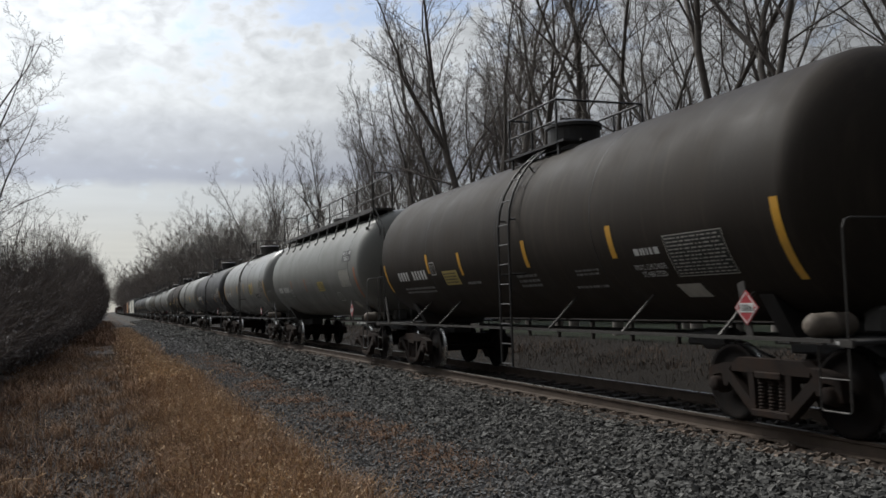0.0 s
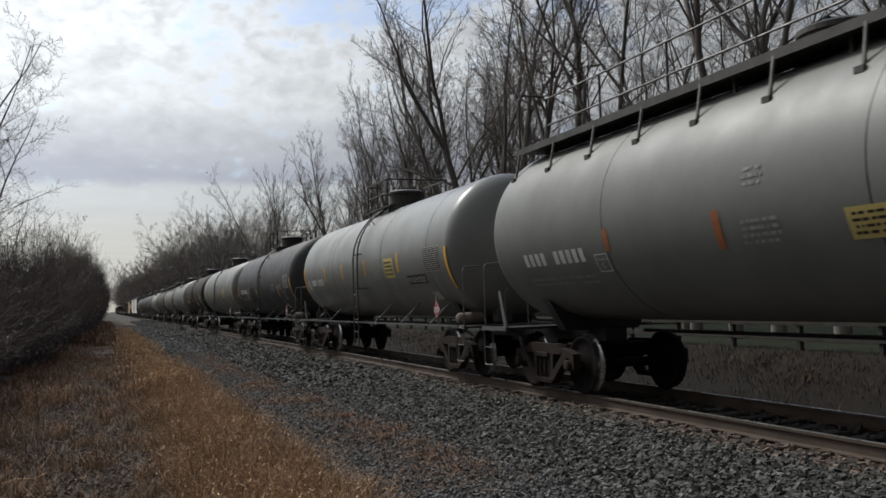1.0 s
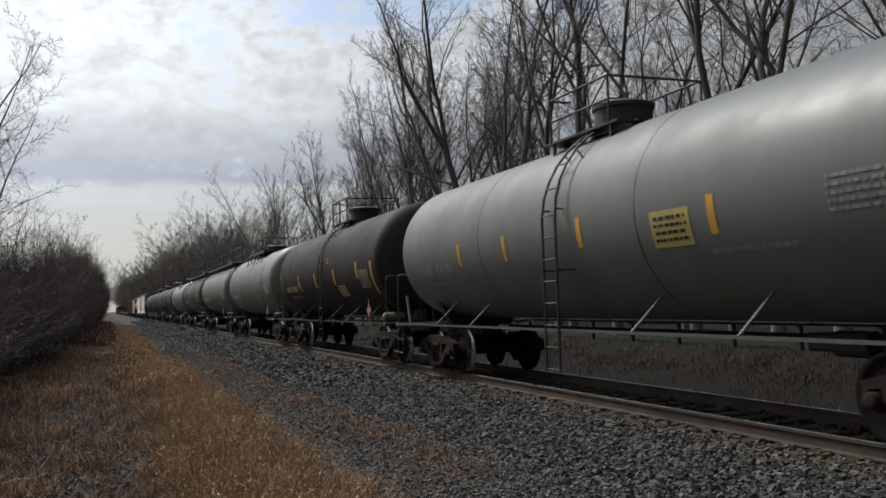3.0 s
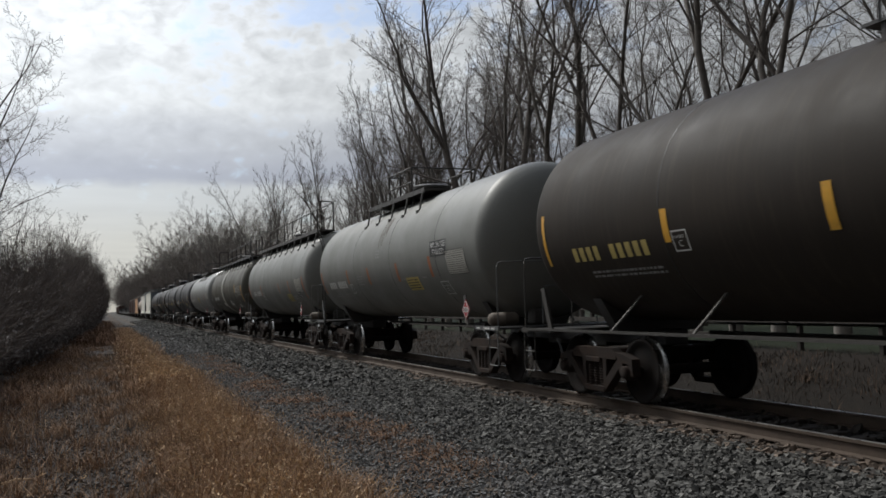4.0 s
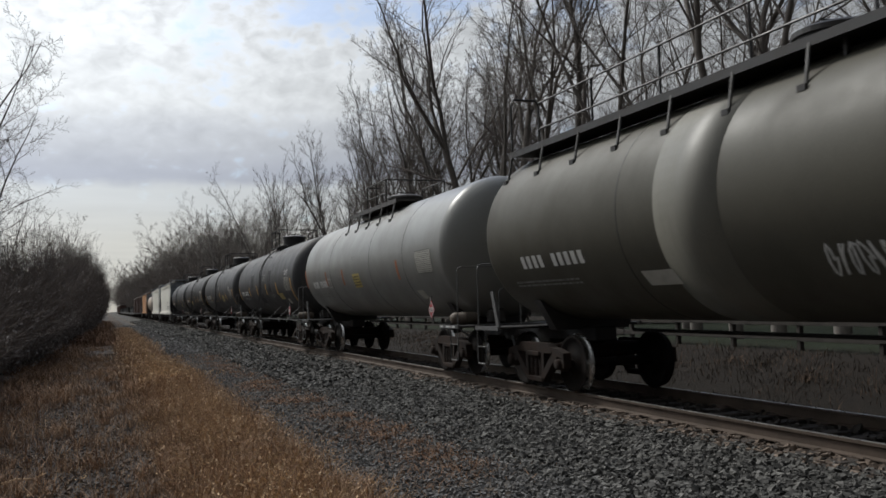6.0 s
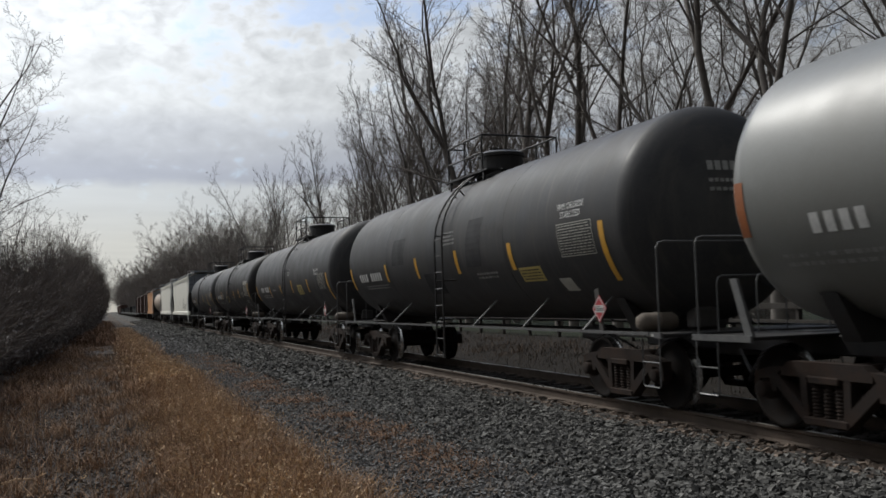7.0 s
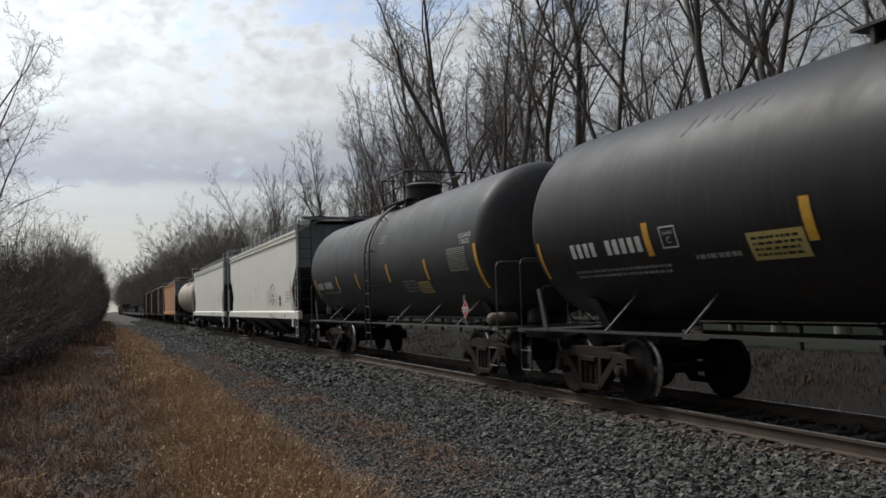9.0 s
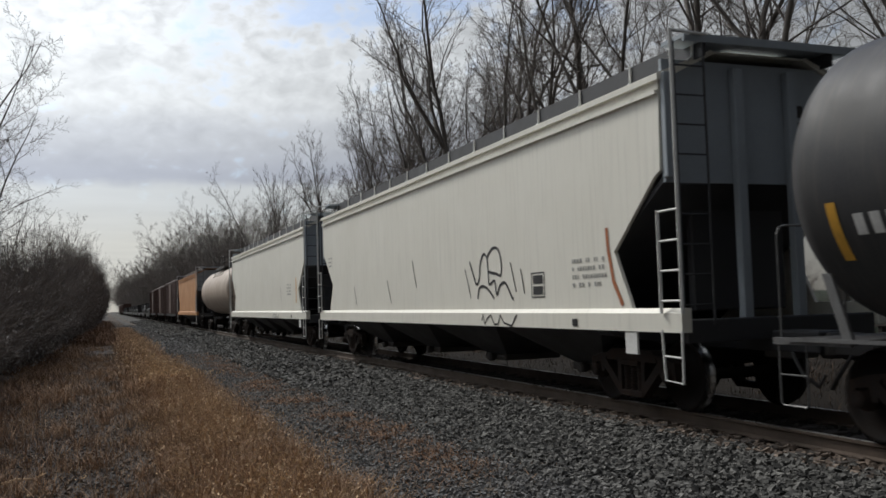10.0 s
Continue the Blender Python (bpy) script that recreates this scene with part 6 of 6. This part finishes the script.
MARKS_K = [("rep", 2.08, 2.2, 2.0, 0.25), ("bar", 3.52, 2.25, 0.13, 0.44), ("bar", 5.8, 2.27, 0.14, 0.46), ("bar", 8.22, 2.28, 0.14, 0.47), ("bar", 10.71, 2.25, 0.15, 0.48), ("bar", 13.75, 2.14, 0.13, 0.9), ("VCSb", 12.9, 2.82, 0.85, 0.27), ("bar", 0.3, 2.2, 0.12, 0.6),
           ("panel", 13, 2.38, 1.03, 0.5), ("sign", 11.25, 1.93, 0.8, 0.27), ("patch", 12.27, 1.73, 0.37, 0.25), ("text", 7.91, 2.78, 0.6, 0.3), ("text", 9.48, 1.98, 0.96, 0.16), ("text", 2.4, 1.95, 2.0, 0.14), ("fade", 4.6, 2.7, 0.9, 0.6), ("fade", 9.15, 2.6, 0.7, 0.9), ("scuff", 9.95, 2.75, 1.2, 0.3), ("fade", 6.6, 1.9, 1.0, 0.5)]
MARKS_L = [("rep", 2.42, 2.25, 1.9, 0.27), ("bar", 3.6, 2.13, 0.13, 0.46), ("bar", 6.0, 2.15, 0.14, 0.46), ("bar", 8.31, 2.25, 0.14, 0.46), ("bar", 11.05, 2.2, 0.14, 0.46), ("sign", 9.67, 2.1, 0.82, 0.36), ("VCSb", 12.6, 2.62, 0.7, 0.24), ("bar", 0.3, 2.1, 0.12, 0.7),
           ("water", 7.95, 2.8, 0.55, 0.24), ("text", 4.6, 2.2, 0.75, 0.12), ("bar", 14.0, 2.1, 0.13, 0.9), ("text", 2.7, 1.97, 2.2, 0.18), ("block", 5.85, 1.98, 0.8, 0.34), ("block", 9.6, 2.0, 0.9, 0.3), ("panel", 13.2, 2.3, 0.95, 0.5)]
MARKS_M = [("rep", 2.25, 2.19, 1.91, 0.26), ("bar", 3.29, 2.23, 0.13, 0.44), ("bar", 6.08, 2.23, 0.14, 0.46), ("bar", 8.53, 2.22, 0.14, 0.46), ("box", 3.75, 2.23, 0.33, 0.28), ("sign", 5.55, 2.01, 0.85, 0.33), ("text", 4.55, 1.96, 0.8, 0.12), ("bar", 0.3, 2.1, 0.08, 0.6),
           ("water", 8.15, 2.02, 0.5, 0.24), ("text", 2.39, 1.86, 2.4, 0.16), ("panelw", 12.97, 2.75, 1.2, 0.2), ("panel", 12.97, 2.35, 1.1, 0.5), ("VCSb", 11.81, 2.2, 0.8, 0.24), ("bar", 13.82, 2.28, 0.13, 0.85), ("bar", 10.52, 2.25, 0.13, 0.44), ("box", 12.62, 1.75, 0.5, 0.3), ("scuff", 4.6, 3.55, 1.6, 0.28)]
MARKS_N = [("rep", 1.5, 2.12, 1.93, 0.27), ("bar", 0.3, 2.06, 0.12, 0.6), ("bar", 3.16, 2.15, 0.13, 0.45), ("bar", 5.38, 2.15, 0.13, 0.44), ("bar", 8.33, 2.25, 0.14, 0.46), ("bar", 11.09, 2.22, 0.14, 0.46), ("text", 7.93, 3.1, 0.5, 0.24), ("sign", 10.6, 1.85, 0.8, 0.3),
           ("text", 9.7, 1.9, 0.9, 0.34), ("VCSb", 13.5, 2.72, 0.68, 0.24), ("panel", 12.99, 2.34, 0.95, 0.45), ("bar", 13.95, 2.15, 0.13, 0.9), ("text", 2.2, 1.9, 2.1, 0.12)]

DARK = "grimy dark tank car with amber reflective strips"
# far end of the shell at the start, car length, paint, style, markings, strip and lettering paint, label, seams
TANKS = [
    (21.30, 16.35, "brown", "sill", MARKS_A, YELLOW, WHITE, "brown-black pressure tank car with yellow reflective strips", (3.4, 7.0, 10.3)),
    (36.80, 15.50, "olive", "board", MARKS_B, ORANGE, WHITE, "grimy grey tank car with a full-length roof walkway", (3.8, 8.4, 12.3)),
    (53.20, 16.40, "grey", "sill", MARKS_C, YELLOW, WHITE, "light grey tank car with a white-lettered contents sign", (4.6, 9.6, 13.0)),
    (69.57, 16.37, "charcoal", "sill", MARKS_D, YELLOW, WHITE, "charcoal tank car with amber reflective strips", (3.3, 10.0)),
    (86.60, 17.03, "olive", "sill", MARKS_E, YELLOW, FADED, "grimy grey tank car with a yellow notice", (4.6, 9.8)),
    (102.08, 15.55, "brown", "sill", MARKS_F, YELLOW, AMBER, "brown-black tank car with orange-lettered blocks", (3.5, 9.0)),
    (117.44, 15.29, "olive", "half", MARKS_G, ORANGE, WHITE, "grimy olive-grey tank car with a short roof walkway", (4.3, 7.6, 10.8)),
    (132.70, 15.26, "olive", "board", MARKS_H, ORANGE, WHITE, "olive-grey tank car with a long roof walkway", (4.4, 8.5, 12.3)),
    (148.70, 16.00, "drab", "board", MARKS_I, YELLOW, WHITE, "dirty dark olive tank car with a pale repainted band", (4.5, 9.5)),
    (164.44, 15.74, "grey", "half", MARKS_J, ORANGE, WHITE, "clean light grey tank car with orange strips", (3.9, 8.2, 11.0)),
    (180.67, 16.48, "charcoal", "sill", MARKS_K, YELLOW, WHITE, "dull black tank car with patched paint", (3.7, 10.5)),
    (197.45, 16.68, "charcoal", "sill", MARKS_L, YELLOW, WHITE, "charcoal tank car with painted-out blocks", (3.5, 9.7)),
    (213.80, 16.33, "black", "sill", MARKS_M, YELLOW, WHITE, "black-brown tank car with bright lettering blocks", (7.2,)),
    (230.02, 16.27, "charcoal", "sill", MARKS_N, YELLOW, WHITE, "charcoal tank car coupled to a white hopper", (3.2, 10.2)),
]
# cars whose shell or gear sits differently, by their place in the row
SHELLS = {2: {"far_shell": -0.42}, 9: {"far_shell": -0.36}, 13: {"far_shell": 0.1, "ladder_at": 7.1, "dome_at": 7.05}}
TRAIN = []


def build_train():
    for i, (left, pitch, paint, style, marks, bars, rep, label, seams) in enumerate(TANKS):
        car = tank_car(label, pitch, paint, marks, style, bars, rep, i + 1, seams, dark_rail=paint in ("brown", "black"), **SHELLS.get(i, {}))
        TRAIN.append((car, left - (pitch / 2 - 1.0)))
    o_marks = [("scrawl", 13.35, 1.98, 2.0, 0.95), ("frame", 15.1, 1.74, 0.46, 0.40), ("lines", 16.7, 1.85, 0.95, 0.46), ("slant", 17.38, 1.93, 0.34, 1.05), ("streak", 14.55, 1.82, 0.12, 0.4), ("streak", 12.2, 1.85, 0.25, 0.55), ("streak", 4.1, 1.75, 0.25, 0.5),
               ("streak", 7.2, 1.8, 0.3, 0.55), ("streak", 9.1, 2.15, 0.25, 0.6), ("lines", 1.3, 2.75, 0.5, 0.4), ("streak", 14.2, 1.9, 0.2, 0.5)]
    TRAIN.append((hopper_car("white covered hopper car with black scrawl and blue-grey ends", 18.9, HOPPER_WHITE, o_marks, 31), 241.42))
    p_marks = [("lines", 16.2, 2.1, 0.8, 0.5), ("bar", 17.5, 2.1, 0.12, 0.9), ("lines", 1.6, 2.6, 0.5, 0.4), ("streak", 14.5, 2.0, 0.2, 0.6)]
    TRAIN.append((hopper_car("white covered hopper car behind the scrawled one", 19.4, HOPPER_WHITE, p_marks, 32), 262.7))
    TRAIN.append((tank_car("beige tank car with a rounded top", 16.6, "beige", [], "half", seed=40, full=False), 281.9))
    TRAIN.append((hopper_car("weathered orange covered hopper car", 18.6, HOPPER_ORANGE, [], 33, full=False), 301.2))
    y = 312.6
    for i in range(3):
        TRAIN.append((box_car("oxide-red ribbed box car", 17.4, BOX_BROWN), y + 8.7))
        y += 18.9
    for i in range(11):
        load = ("pipes", "pipes", "empty", "pipes", "pipes")[i % 5]
        TRAIN.append((flat_car("flat car loaded with pale steel pipes" if load == "pipes" else "empty flat car with a bare deck", 19.5, load), y + 9.75))
        y += 21.0
    for i in range(7):
        TRAIN.append((box_car("oxide-red ribbed box car", 17.4, BOX_BROWN), y + 8.7))
        y += 18.9


build_train()


def motions():
    for car, y in TRAIN:
        walk(car, [(t, pose(TRACK_X, y - SPEED * t, 0)) for t in (0.0, 2.5, 5.0, 7.5, 10.0)])
    # wheels roll on the rails, a row for each thirtieth of a second
    turn = math.degrees(SPEED / 30 / 0.484)
    for wheelset, y in WHEELSETS:
        walk(wheelset, [(i / 30, pose(0, y, 0.46, turn * i)) for i in range(301)])


motions()
